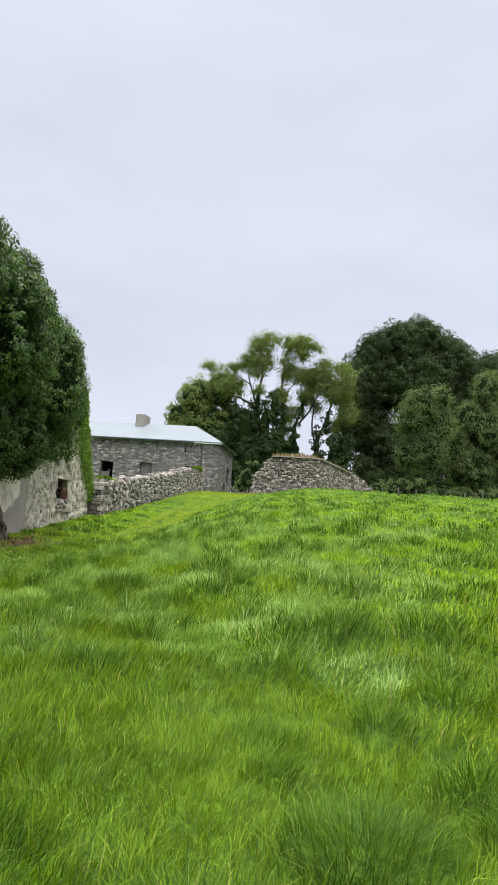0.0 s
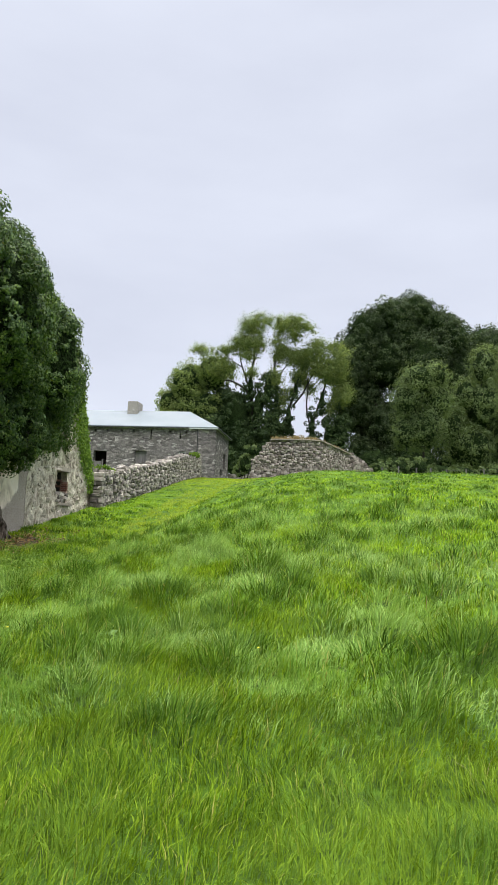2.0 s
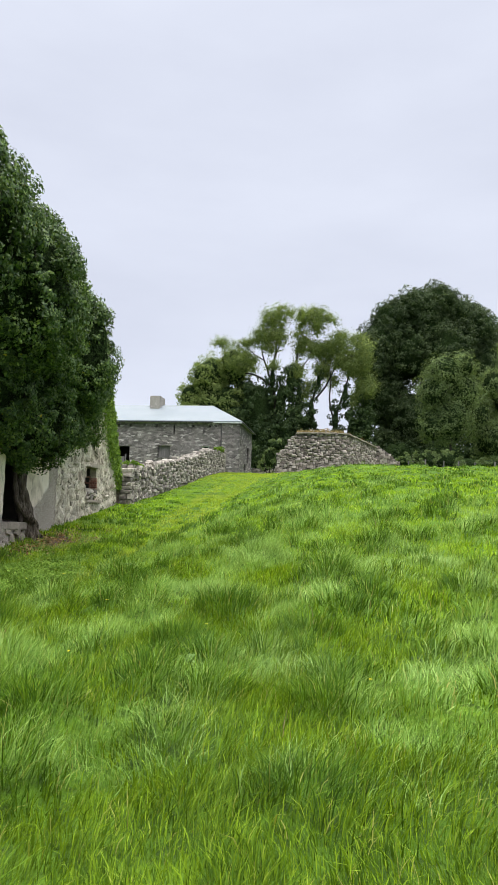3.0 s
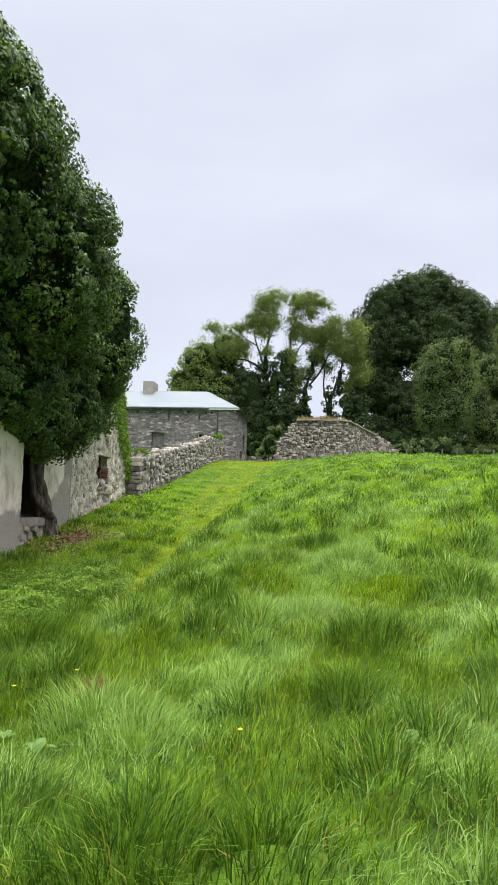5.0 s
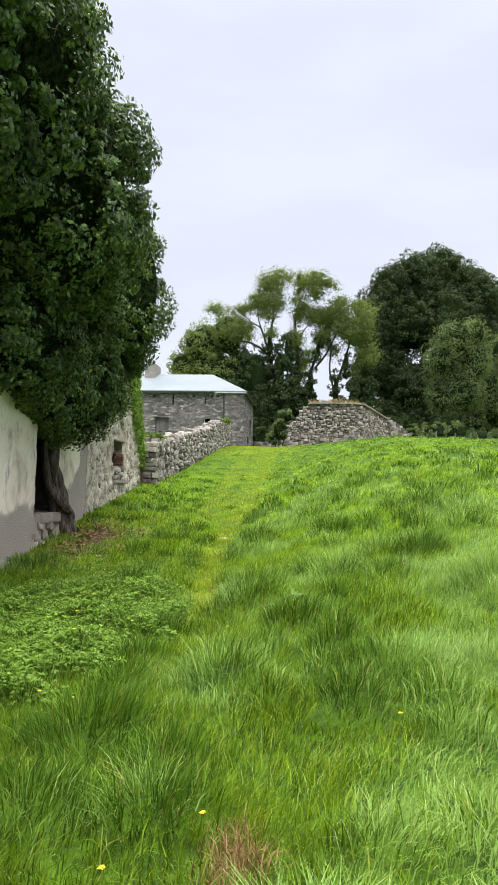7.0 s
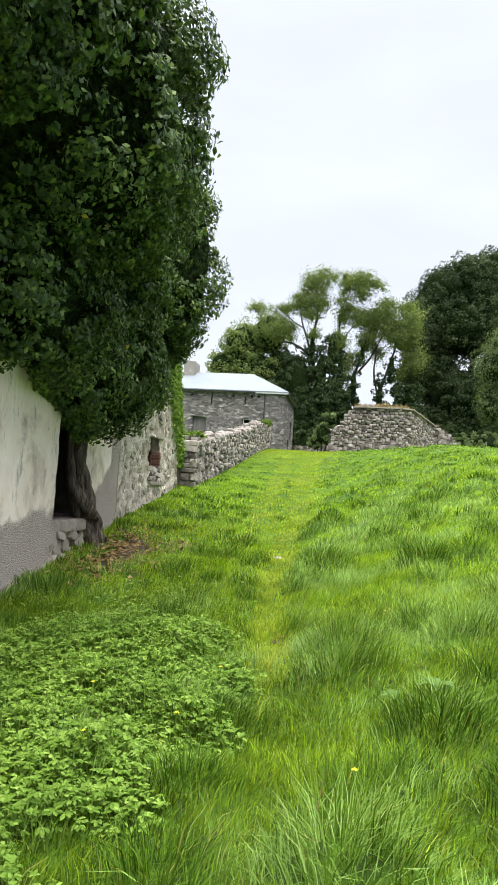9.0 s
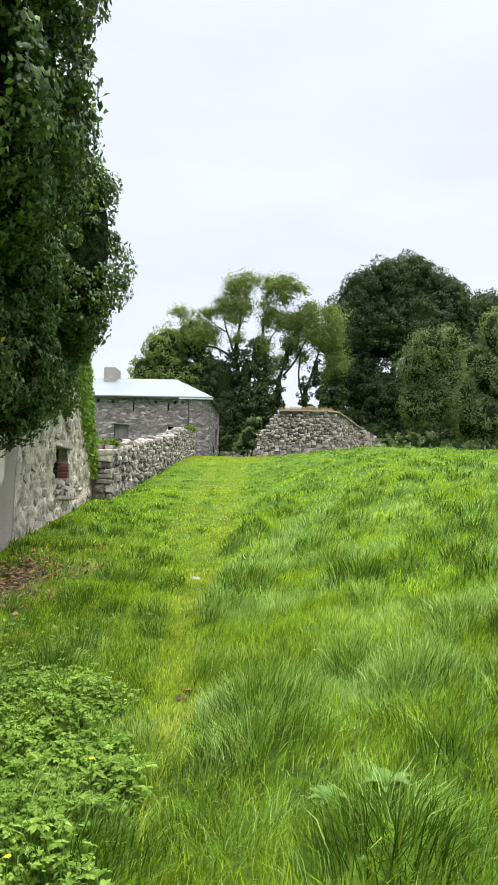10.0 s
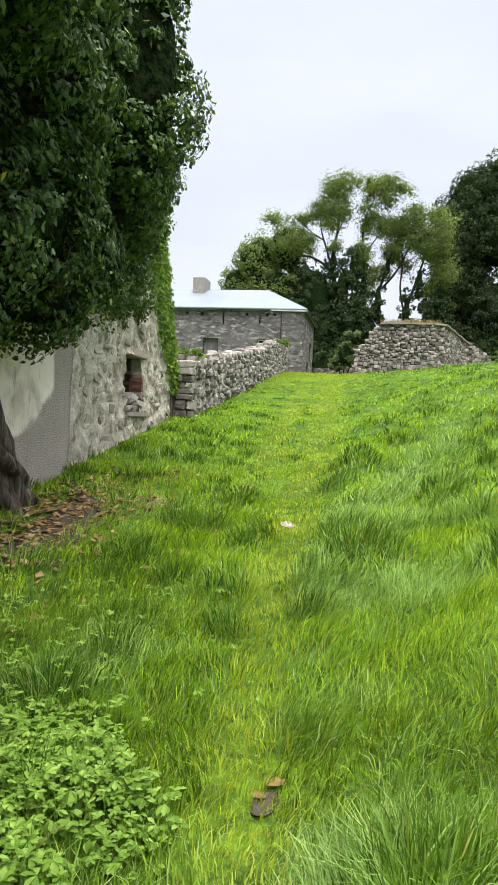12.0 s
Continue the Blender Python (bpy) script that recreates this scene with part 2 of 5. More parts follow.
# Leaf greens with shade in the colour, for trunk ivy and undergrowth; evergreen shares them.
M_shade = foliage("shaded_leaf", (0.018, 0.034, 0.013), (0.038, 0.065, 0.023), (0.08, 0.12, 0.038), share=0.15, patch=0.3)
M_ash = foliage("ash_leaf", (0.07, 0.105, 0.043), (0.13, 0.18, 0.073), (0.20, 0.255, 0.11), share=0.35, patch=0.3)
M_yellow = foliage("yellowing_leaf", (0.16, 0.18, 0.03), (0.28, 0.27, 0.04), (0.40, 0.36, 0.05), share=0.3, patch=3)
M_weed = foliage("weed_leaf", (0.085, 0.165, 0.02), (0.18, 0.30, 0.045), (0.31, 0.45, 0.10), share=0.3, patch=1.5)
M_dock = foliage("dock_leaf", (0.075, 0.145, 0.035), (0.125, 0.21, 0.06), (0.22, 0.30, 0.13), share=0.2, patch=3)
M_dry = foliage("dry_stalk", (0.16, 0.12, 0.06), (0.27, 0.21, 0.11), (0.38, 0.31, 0.18), share=0.2, patch=2)
M_litter = foliage("fallen_leaf", (0.12, 0.075, 0.03), (0.25, 0.165, 0.07), (0.44, 0.33, 0.16), rough=0.8, share=0.1, patch=3)
M_petal = foliage("yellow_petal", (0.6, 0.5, 0.02), (0.7, 0.6, 0.03), (0.75, 0.65, 0.05), share=0.2, patch=3)

# Near-black for crown hearts: the shade between leaves is put in the colour.
m = Mat("core_shade", rough=0.95, spec=0.02)
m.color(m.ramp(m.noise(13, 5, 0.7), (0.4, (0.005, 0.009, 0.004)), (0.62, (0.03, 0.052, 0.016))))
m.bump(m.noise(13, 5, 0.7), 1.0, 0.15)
M_core_shade = m.m

m = Mat("meadow_soil", rough=0.95, spec=0.1)
c = m.ramp(m.noise(0.55, 5, 0.6), (0.32, (0.05, 0.105, 0.012)), (0.55, (0.09, 0.175, 0.014)), (0.72, (0.14, 0.24, 0.02)))
c = m.mix(m.span(m.noise(7, 6, 0.7), 0.4, 0.62, 0, 0.85), c, (0.022, 0.042, 0.009))
m.color(c)
m.bump(m.noise(9, 6, 0.7), 0.8, 0.08)
M_ground = m.m


def grass_material(name, dark, mid, light, pale):
    m = Mat(name, rough=0.65, spec=0.1)
    c = m.ramp(m.geo.outputs["Random Per Island"], (0.0, dark), (0.5, mid), (0.95, light), (1.0, (0.34, 0.32, 0.10)))
    c = m.mix(m.span(m.noise(0.42, 4, 0.6, warp=0.4), 0.48, 0.64, 0, 0.8), c, m.mix(0.5, c, pale))
    c = m.mix(m.span(m.noise(0.8, 3, 0.5), 0.48, 0.66, 0, 0.6), c, m.mix(0.55, c, light))
    c = m.mix(m.span(m.noise(1.7, 3, 0.5), 0.52, 0.66, 0, 0.45), c, m.mix(0.6, c, dark))
    m.color(c)
    m.translucent(m.mix(1.0, c, (1.4, 1.3, 0.5), "MULTIPLY"), 0.24)
    return m.m


M_grass = grass_material("meadow_grass", (0.026, 0.062, 0.003), (0.086, 0.163, 0.007), (0.215, 0.33, 0.016), (0.17, 0.275, 0.045))
M_short = grass_material("trodden_grass", (0.15, 0.235, 0.014), (0.27, 0.375, 0.022), (0.39, 0.475, 0.045), (0.33, 0.37, 0.10))
M_brow = grass_material("brow_grass", (0.095, 0.195, 0.009), (0.20, 0.35, 0.014), (0.335, 0.49, 0.028), (0.27, 0.39, 0.08))
M_pale = grass_material("pale_meadow_grass", (0.10, 0.20, 0.035), (0.19, 0.33, 0.07), (0.31, 0.46, 0.13), (0.33, 0.45, 0.20))
M_tuft = grass_material("tussock_grass", (0.02, 0.055, 0.005), (0.055, 0.125, 0.009), (0.145, 0.26, 0.022), (0.11, 0.20, 0.05))
m = Mat("bare_earth", rough=0.95, spec=0.1)
m.color(m.ramp(m.noise(8, 6, 0.7), (0.3, (0.035, 0.028, 0.02)), (0.7, (0.09, 0.074, 0.055))))
m.bump(m.noise(20, 5), 0.6, 0.02)
M_earth = m.m

# ---- building helpers ----
rng = np.random.default_rng(7)


def mesh_from(name, verts, faces):
    """A mesh from an array of points and one array of triangles or quads."""
    verts, faces = np.asarray(verts, np.float32).reshape(-1, 3), np.asarray(faces, np.int32)
    me = bpy.data.meshes.new(name)
    n, k = faces.shape
    me.vertices.add(len(verts))
    me.vertices.foreach_set("co", verts.ravel())
    me.loops.add(n * k)
    me.loops.foreach_set("vertex_index", faces.ravel())
    me.polygons.add(n)
    me.polygons.foreach_set("loop_start", np.arange(0, n * k, k, dtype=np.int32))
    me.polygons.foreach_set("loop_total", np.full(n, k, np.int32))
    me.update(calc_edges=True)
    me.validate()
    return me


def part(name, me, material, parent=None, label="", kind="", smooth=False):
    """Links a mesh or bmesh, given in world places, as one object, under a thing if one is given."""
    if isinstance(me, bmesh.types.BMesh):
        bm, me = me, bpy.data.meshes.new(name)
        bmesh.ops.recalc_face_normals(bm, faces=bm.faces)
        bm.to_mesh(me)
        bm.free()
    if not me.materials:
        me.materials.append(material)
    if smooth:
        me.polygons.foreach_set("use_smooth", np.ones(len(me.polygons), bool))
    ob = new(name, me)
    if parent:
        ob.parent = parent
        base = parent
        shift = Vector((0, 0, 0))
        while base:
            shift += base.location
            base = base.parent
        ob.matrix_parent_inverse = Matrix.Translation(-shift)
    return tagged(ob, label, kind=kind)


def thing(name, at, label, category, group="", kind=""):
    ob = new(name)
    ob.empty_display_size = 0.2
    ob.location = at
    return tagged(ob, label, category, group, kind)


def box(bm, a, b, bevel=0.0):
    """Adds a box from corner a to corner b."""
    r = bmesh.ops.create_cube(bm, size=1)
    bmesh.ops.scale(bm, vec=[abs(q - p) for p, q in zip(a, b)], verts=r["verts"])
    bmesh.ops.translate(bm, vec=[(p + q) / 2 for p, q in zip(a, b)], verts=r["verts"])
    if bevel:
        edges = list({e for v in r["verts"] for e in v.link_edges})
        bmesh.ops.bevel(bm, geom=edges, offset=bevel, segments=2, affect="EDGES")
    return bm


def waves(x, y, size, seed):
    """Smooth noise in -1..1 from crossed sine waves."""
    g = np.random.default_rng(seed)
    out = np.zeros_like(np.asarray(x, float))
    for _ in range(9):
        a, k, p = g.uniform(0, 6.283), g.uniform(0.6, 1.7) * 6.283 / size, g.uniform(0, 6.283)
        out += np.sin((np.cos(a) * x + np.sin(a) * y) * k + p)
    return np.clip(out / 4.2, -1, 1)


def step(v, a, b):
    v = np.clip((v - a) / (b - a), 0, 1)
    return v * v * (3 - 2 * v)


LEFT_Y = (-60, 0, 7, 15, 21, 27.8, 35.3, 45, 54, 60, 65, 72, 90, 140)
LEFT_Z = (-3, -1.75, -1.25, -0.86, -0.62, -0.15, 0.95, 2.1, 3.3, 3.9, 4.25, 4.6, 5.0, 5.0)
RIGHT_Y = (-60, 0, 7, 12, 16, 25, 35, 45, 52, 60, 74, 90, 140)
RIGHT_Z = (-3, -1.7, -1.2, -0.78, -0.42, 0.75, 2.2, 3.40, 3.85, 4.3, 5.2, 5.4, 5.4)


def level(x, y):
    """The height of the ground: a slope that climbs to a brow on the open side."""
    x, y = np.asarray(x, float), np.asarray(y, float)
    lo, hi = 0, 0
    for d in (-2.4, -0.8, 0.8, 2.4):
        lo, hi = lo + np.interp(y + d, LEFT_Y, LEFT_Z) / 4, hi + np.interp(y + d, RIGHT_Y, RIGHT_Z) / 4
    s = step(x, 0.5, 7.5)
    z = lo * (1 - s) + hi * s
    near = 1 - step(np.hypot(x - 4, y - 20), 30, 60)
    lumps = 0.05 * waves(x, y, 2.3, 3) + 0.035 * waves(x, y, 1.1, 4) + 0.06 * waves(x, y, 6.0, 5)
    track = np.exp(-((x - path_x(y)) / 0.4) ** 2) * step(y, 17, 20)
    z = z + 0.17 * np.exp(-((x + 1.5) / 0.9) ** 2) * step(y, 22, 25) * (1 - step(y, 30, 34.5))
    return z - 0.04 * track + near * (1 - 0.85 * track) * (lumps + 0.19 * tussock(x, y)[0]) * (0.3 + 0.7 * step(x, 0.0, 3.0))


TUSS = 0.68
tg = np.random.default_rng(77)
T_POS, T_R, T_H = tg.uniform(0.1, 0.9, (64, 64, 2)), tg.uniform(0.13, 0.36, (64, 64)), tg.uniform(0.0, 1.0, (64, 64)) ** 1.1


def tussock(x, y):
    """How far up a tussock a place lies (0..1), and the way down from its middle."""
    x, y = np.asarray(x, float), np.asarray(y, float)
    best, ax, ay = np.zeros(x.shape), np.zeros(x.shape), np.zeros(x.shape)
    ci, cj = np.floor(x / TUSS).astype(int), np.floor(y / TUSS).astype(int)
    for di in (-1, 0, 1):
        for dj in (-1, 0, 1):
            i, j = (ci + di) % 64, (cj + dj) % 64
            dx, dy = x - (ci + di + T_POS[i, j, 0]) * TUSS, y - (cj + dj + T_POS[i, j, 1]) * TUSS
            v = T_H[i, j] * np.exp(-((dx * dx * 0.7 + dy * dy * 1.3) / T_R[i, j] ** 2) ** 1.5)
            up_ = v > best
            best, ax, ay = np.where(up_, v, best), np.where(up_, dx, ax), np.where(up_, dy, ay)
    return best, np.arctan2(ay, ax)


def ground_at(x, y):
    return float(level(np.array([x]), np.array([y]))[0])


def path_x(y):
    """The middle of the trodden path."""
    return np.interp(y, (10, 21, 26, 35, 48, 60, 75), (3.1, 2.2, 1.8, 1.5, 0.9, 0.1, -0.4))


# ---- ground ----
gx = np.unique(np.concatenate([np.arange(-2.4, 14, 0.2), np.arange(-14, 32, 0.6), np.arange(-60, 90, 6.0), np.linspace(-900, 900, 31)]))
gy = np.unique(np.concatenate([np.arange(7, 28, 0.2), np.arange(2, 78, 0.6), np.arange(-40, 150, 6.0), np.linspace(-900, 1500, 41)]))
GX, GY = np.meshgrid(gx, gy)
gi = np.arange(GX.size).reshape(GX.shape)
quads = np.stack([gi[:-1, :-1], gi[:-1, 1:], gi[1:, 1:], gi[1:, :-1]], -1).reshape(-1, 4)
meadow = part("ground", mesh_from("ground", np.stack([GX, GY, level(GX, GY)], -1), quads), M_ground, smooth=True)
tagged(meadow, "rising rough green meadow with worn soil patches", "ground", kind="structure")


def sheet(inside, u0, u1, v0, v1, res, thick, place, rough, seed, size=0.5):
    """A rough masonry sheet with openings through it: a grid of cells where inside(u, v) holds, with front, back and reveals.
    place(u, v, d) gives the world place at depth d behind the face."""
    nu, nv = int(round((u1 - u0) / res)), int(round((v1 - v0) / res))
    us, vs = np.linspace(u0, u1, nu + 1), np.linspace(v0, v1, nv + 1)
    U, V = np.meshgrid(us, vs)
    cu, cv = np.meshgrid((us[1:] + us[:-1]) / 2, (vs[1:] + vs[:-1]) / 2)
    keep = inside(cu, cv)
    bulge = rough * (waves(U, V, size, seed) + 0.6 * waves(U, V, size / 3, seed + 1))
    front, back = place(U, V, bulge), place(U, V, np.full(U.shape, thick))
    verts = np.concatenate([front.reshape(-1, 3), back.reshape(-1, 3)])
    idx = np.arange(U.size).reshape(U.shape)
    f = np.stack([idx[:-1, :-1], idx[:-1, 1:], idx[1:, 1:], idx[1:, :-1]], -1)[keep]
    faces = [f, f[:, ::-1] + U.size]
    pad = np.pad(keep, 1)
    for (di, dj), (a, b) in {(0, -1): ((0, 0), (1, 0)), (0, 1): ((1, 1), (0, 1)), (-1, 0): ((0, 1), (0, 0)), (1, 0): ((1, 0), (1, 1))}.items():
        edge = keep & ~pad[1 + di:1 + di + nv, 1 + dj:1 + dj + nu]
        i, j = np.nonzero(edge)
        p, q = idx[i + a[0], j + a[1]], idx[i + b[0], j + b[1]]
        faces.append(np.stack([p, p + U.size, q + U.size, q], -1))
    faces = np.concatenate(faces)
    used = np.unique(faces)
    remap = np.full(len(verts), -1)
    remap[used] = np.arange(len(used))
    return mesh_from("sheet", verts[used], remap[faces])


def hull_stone(seed):
    """A worn block in a unit cube, about two dozen faces."""
    g = np.random.default_rng(seed)
    bm = bmesh.new()
    for sx in (-1, 1):
        for sy in (-1, 1):
            for sz in (-1, 1):
                p = np.array([sx, sy, sz]) * 0.5
                for axis in range(3):
                    q = p * g.uniform(0.74, 1.02, 3)
                    q[axis] *= g.uniform(0.5, 0.8)
                    if axis == 1 or g.random() < 0.6:
                        bm.verts.new(q)
    r = bmesh.ops.convex_hull(bm, input=bm.verts)
    bmesh.ops.delete(bm, geom=[v for v in bm.verts if not v.link_faces], context="VERTS")
    me = bpy.data.meshes.new("stone")
    bm.to_mesh(me)
    bm.free()
    return me


STONES = {}


def stone_shapes(material):
    if material.name not in STONES:
        STONES[material.name] = [hull_stone(40 + i) for i in range(10)]
        for me in STONES[material.name]:
            me.materials.append(material)
    return STONES[material.name]


def lay_stones(parent, spots, material, far_material, limit=300):
    """Lays worn blocks: spots are (place, yaw, length, depth, height, tilt). The first ones are objects, the rest one mesh."""
    shapes, g = stone_shapes(material), np.random.default_rng(len(spots))
    rest_v, rest_f, count = [], [], 0
    for k, (p, yaw, l, d, h, tilt) in enumerate(spots):
        m = Matrix.LocRotScale(Vector(p), Euler((0, tilt, yaw)), Vector((l, d, h)))
        me = shapes[int(g.integers(len(shapes)))]
        if k < limit:
            ob = new("stone", me)
            ob.parent = parent
            ob.matrix_parent_inverse = Matrix.Translation(-parent.location)
            ob.matrix_basis = m
        else:
            co = np.empty(len(me.vertices) * 3, np.float32)
            me.vertices.foreach_get("co", co)
            rest_v.append(co.reshape(-1, 3) @ np.array(m.to_3x3()).T + np.array(p))
            for q in me.polygons:
                v = list(q.vertices)
                rest_f += [[v[0] + count, v[i] + count, v[i + 1] + count] for i in range(1, len(v) - 1)]
            count += len(me.vertices)
    if rest_v:
        part("stonework", mesh_from("stonework", np.concatenate(rest_v), np.array(rest_f)), far_material, parent, kind="stuff")


def courses(line, low, top, size, seed, proud=0.0, depth=0.24):
    """Spots for stones on the face of a wall along line: irregular courses. low(s), top(s): heights along it. The face is on the line's right."""
    g, spots = np.random.default_rng(seed), []
    pts = [Vector((*p, 0)) for p in line]
    lens = [(b - a).length for a, b in zip(pts, pts[1:])]
    total = sum(lens)

    def place(s):
        for a, b, n in zip(pts, pts[1:], lens):
            if s <= n or b == pts[-1]:
                d = (b - a) / n
                return a + d * min(s, n), math.atan2(d.y, d.x), Vector((d.y, -d.x, 0))
            s -= n
    z_rel = 0.0
    spots_top = max(top(s) - low(s) for s in np.linspace(0, total, 60))
    while z_rel < spots_top:
        h = size * g.uniform(0.62, 1.2)
        s = g.uniform(-0.1, 0.05)
        while s < total:
            w = size * g.uniform(0.75, 1.85) * (0.8 if g.random() < 0.3 else 1)
            mid = min(max(s + w / 2, 0), total)
            p, yaw, out = place(mid)
            z = low(mid) + z_rel + h / 2 + g.normal(0, 0.03)
            if z + h * 0.3 < top(mid) + g.normal(0, 0.03):
                grow = g.uniform(0.86, 1.06)
                q = p + out * (proud - depth / 2 + g.normal(0, 0.04))
                spots.append(((q.x, q.y, z), yaw + g.normal(0, 0.05), w * grow * 1.03, depth * g.uniform(0.9, 1.15), h * g.uniform(0.85, 1.3), g.normal(0, 0.16)))
            s += w
        z_rel += h * 0.93
    return spots


def core_wall(line, low, top, thick, inset):
    """The wall's heart behind its facing stones. The face is on the line's right."""
    bm = bmesh.new()
    prev, s = None, 0.0
    dense = []
    for a, b in zip(line, line[1:]):
        n = max(2, int(math.dist(a, b) / 0.5))
        dense += [(Vector((*a, 0)).lerp(Vector((*b, 0)), i / n), (Vector((*b, 0)) - Vector((*a, 0))).normalized()) for i in range(n)]
    dense.append((Vector((*line[-1], 0)), dense[-1][1]))
    last = dense[0][0]
    for p, d in dense:
        s += (p - last).length
        last = p
        out = Vector((d.y, -d.x, 0))
        a, b = p - out * inset, p - out * thick
        ring = [bm.verts.new((q.x, q.y, z)) for q, z in ((a, low(s) - 0.5), (a, top(s) - 0.06), (b, top(s) - 0.06), (b, low(s) - 0.5))]
        if prev:
            for i in range(4):
                bm.faces.new((prev[i], prev[(i + 1) % 4], ring[(i + 1) % 4], ring[i]))
        else:
            bm.faces.new(ring)
        prev = ring
    bm.faces.new(prev[::-1])
    return bm


def tube(points, sides=7, knots=0.0, seed=0):
    """Triangles of a tapered, knotted tube through (x, y, z, radius)."""
    g = np.random.default_rng(seed)
    pts = np.array(points, float)
    fine = []
    for i in range(len(pts) - 1):
        for k in range(4):
            a = k / 4
            fine.append(pts[i] * (1 - a) + pts[i + 1] * a)
    fine.append(pts[-1])
    fine = np.array(fine)
    for _ in range(2):
        fine[1:-1] = (fine[:-2] + 2 * fine[1:-1] + fine[2:]) / 4
    verts = []
    lobes = g.uniform(0.75, 1.25, sides)
    for i, (x, y, z, r) in enumerate(fine):
        d = fine[min(i + 1, len(fine) - 1), :3] - fine[max(i - 1, 0), :3]
        d /= np.linalg.norm(d) + 1e-9
        a = np.cross(d, (0.3, 0.9, 0.1))
        a /= np.linalg.norm(a) + 1e-9
        b = np.cross(d, a)
        for k in range(sides):
            w = 6.283 * k / sides + i * 0.12
            rr = r * (1 + knots * (lobes[k] - 1) * 2 + knots * g.normal(0, 0.25))
            verts.append((x, y, z) + rr * (math.cos(w) * a + math.sin(w) * b))
    faces = []
    for i in range(len(fine) - 1):
        for k in range(sides):
            p, q = i * sides + k, i * sides + (k + 1) % sides
            faces += [(p, q, q + sides), (p, q + sides, p + sides)]
    return np.array(verts), np.array(faces)


def merged(pieces):
    v, f, n = [], [], 0
    for a, b in pieces:
        v.append(a)
        f.append(b + n)
        n += len(a)
    return mesh_from("merged", np.concatenate(v), np.concatenate(f))


def leaf_mesh(at, out, size, seed, droop=0.3, spread=0.8):
    """Small folded leaves: four points each, at the places given, facing roughly outwards."""
    g = np.random.default_rng(seed)
    n = len(at)
    nrm = out + g.normal(0, spread, (n, 3)) + (0, 0, 0.15)
    nrm /= np.linalg.norm(nrm, axis=1, keepdims=True) + 1e-9
    tip = g.normal(0, 1, (n, 3)) + (0, 0, -droop)
    tip -= nrm * np.sum(tip * nrm, 1, keepdims=True)
    tip /= np.linalg.norm(tip, axis=1, keepdims=True) + 1e-9
    side = np.cross(nrm, tip)
    s = (size * g.uniform(0.55, 1.35, n))[:, None]
    v = np.stack([at - tip * s * 0.5, at + side * s * 0.36 - nrm * s * 0.12, at + tip * s * 0.68, at - side * s * 0.36 - nrm * s * 0.12], 1)
    i = np.arange(n)[:, None] * 4
    f = np.concatenate([i + (0, 1, 2), i + (0, 2, 3)])
    return mesh_from("leaves", v.reshape(-1, 3), f)


def lobe_leaves(lobes, per_area, size, seed, clump=0.35, shell=0.25, tufts=1.0, airy=False, lump=0.0):
    """Places and outward ways of leaves in round clumps on and in the skin of ellipsoid lobes (x, y, z, rx, ry, rz)."""
    g = np.random.default_rng(seed)
    at, out = [], []
    for x, y, z, rx, ry, rz in lobes:
        area = 4 * math.pi * ((rx * ry) ** 1.6 / 3 + (rx * rz) ** 1.6 / 3 + (ry * rz) ** 1.6 / 3) ** (1 / 1.6)
        k = max(6, int(area * tufts))
        d = g.normal(0, 1, (k, 3))
        d /= np.linalg.norm(d, axis=1, keepdims=True)
        r = 1 - np.abs(g.normal(0, shell, k))
        r *= 1 + lump * waves(d[:, 0] * 1.6 + d[:, 2] * 1.2 + x, d[:, 1] * 1.6 - d[:, 2] * 0.9 + z, 1.5, seed)
        mid = d * r[:, None] * (rx, ry, rz) + (x, y, z)
        m = max(3, int(per_area / tufts))
        u = g.normal(0, 1, (k, m, 3)) + d[:, None] * 0.7
        u /= np.linalg.norm(u, axis=2, keepdims=True)
        rad = clump * g.uniform(0.6, 1.4, (k, 1, 1)) * g.uniform(0.55, 1.05, (k, m, 1))
        if airy:
            rad = clump * np.minimum(np.abs(g.normal(0, 0.75, (k, m, 1))), 1.25)
        p = mid[:, None] + u * rad * (1, 1, 0.8)
        at.append(p.reshape(-1, 3))
        out.append((u * 0.8 + d[:, None] * 0.4).reshape(-1, 3))
    return np.concatenate(at), np.concatenate(out)


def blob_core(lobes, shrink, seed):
    """A lumpy heart added in a crown for its dark shade, dense where thick."""
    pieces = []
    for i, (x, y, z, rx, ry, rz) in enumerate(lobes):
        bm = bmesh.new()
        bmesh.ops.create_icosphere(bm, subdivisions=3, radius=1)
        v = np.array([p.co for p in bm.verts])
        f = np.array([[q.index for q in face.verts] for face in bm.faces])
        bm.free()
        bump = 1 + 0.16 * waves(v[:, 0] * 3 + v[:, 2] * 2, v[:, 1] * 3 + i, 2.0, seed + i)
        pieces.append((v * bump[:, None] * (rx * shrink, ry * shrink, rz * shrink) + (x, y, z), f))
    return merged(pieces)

# ---- farmhouse ----
HX0, HX1, HY0, HY1, EAVE = -21.0, -2.3, 65.03, 72.6, 8.56


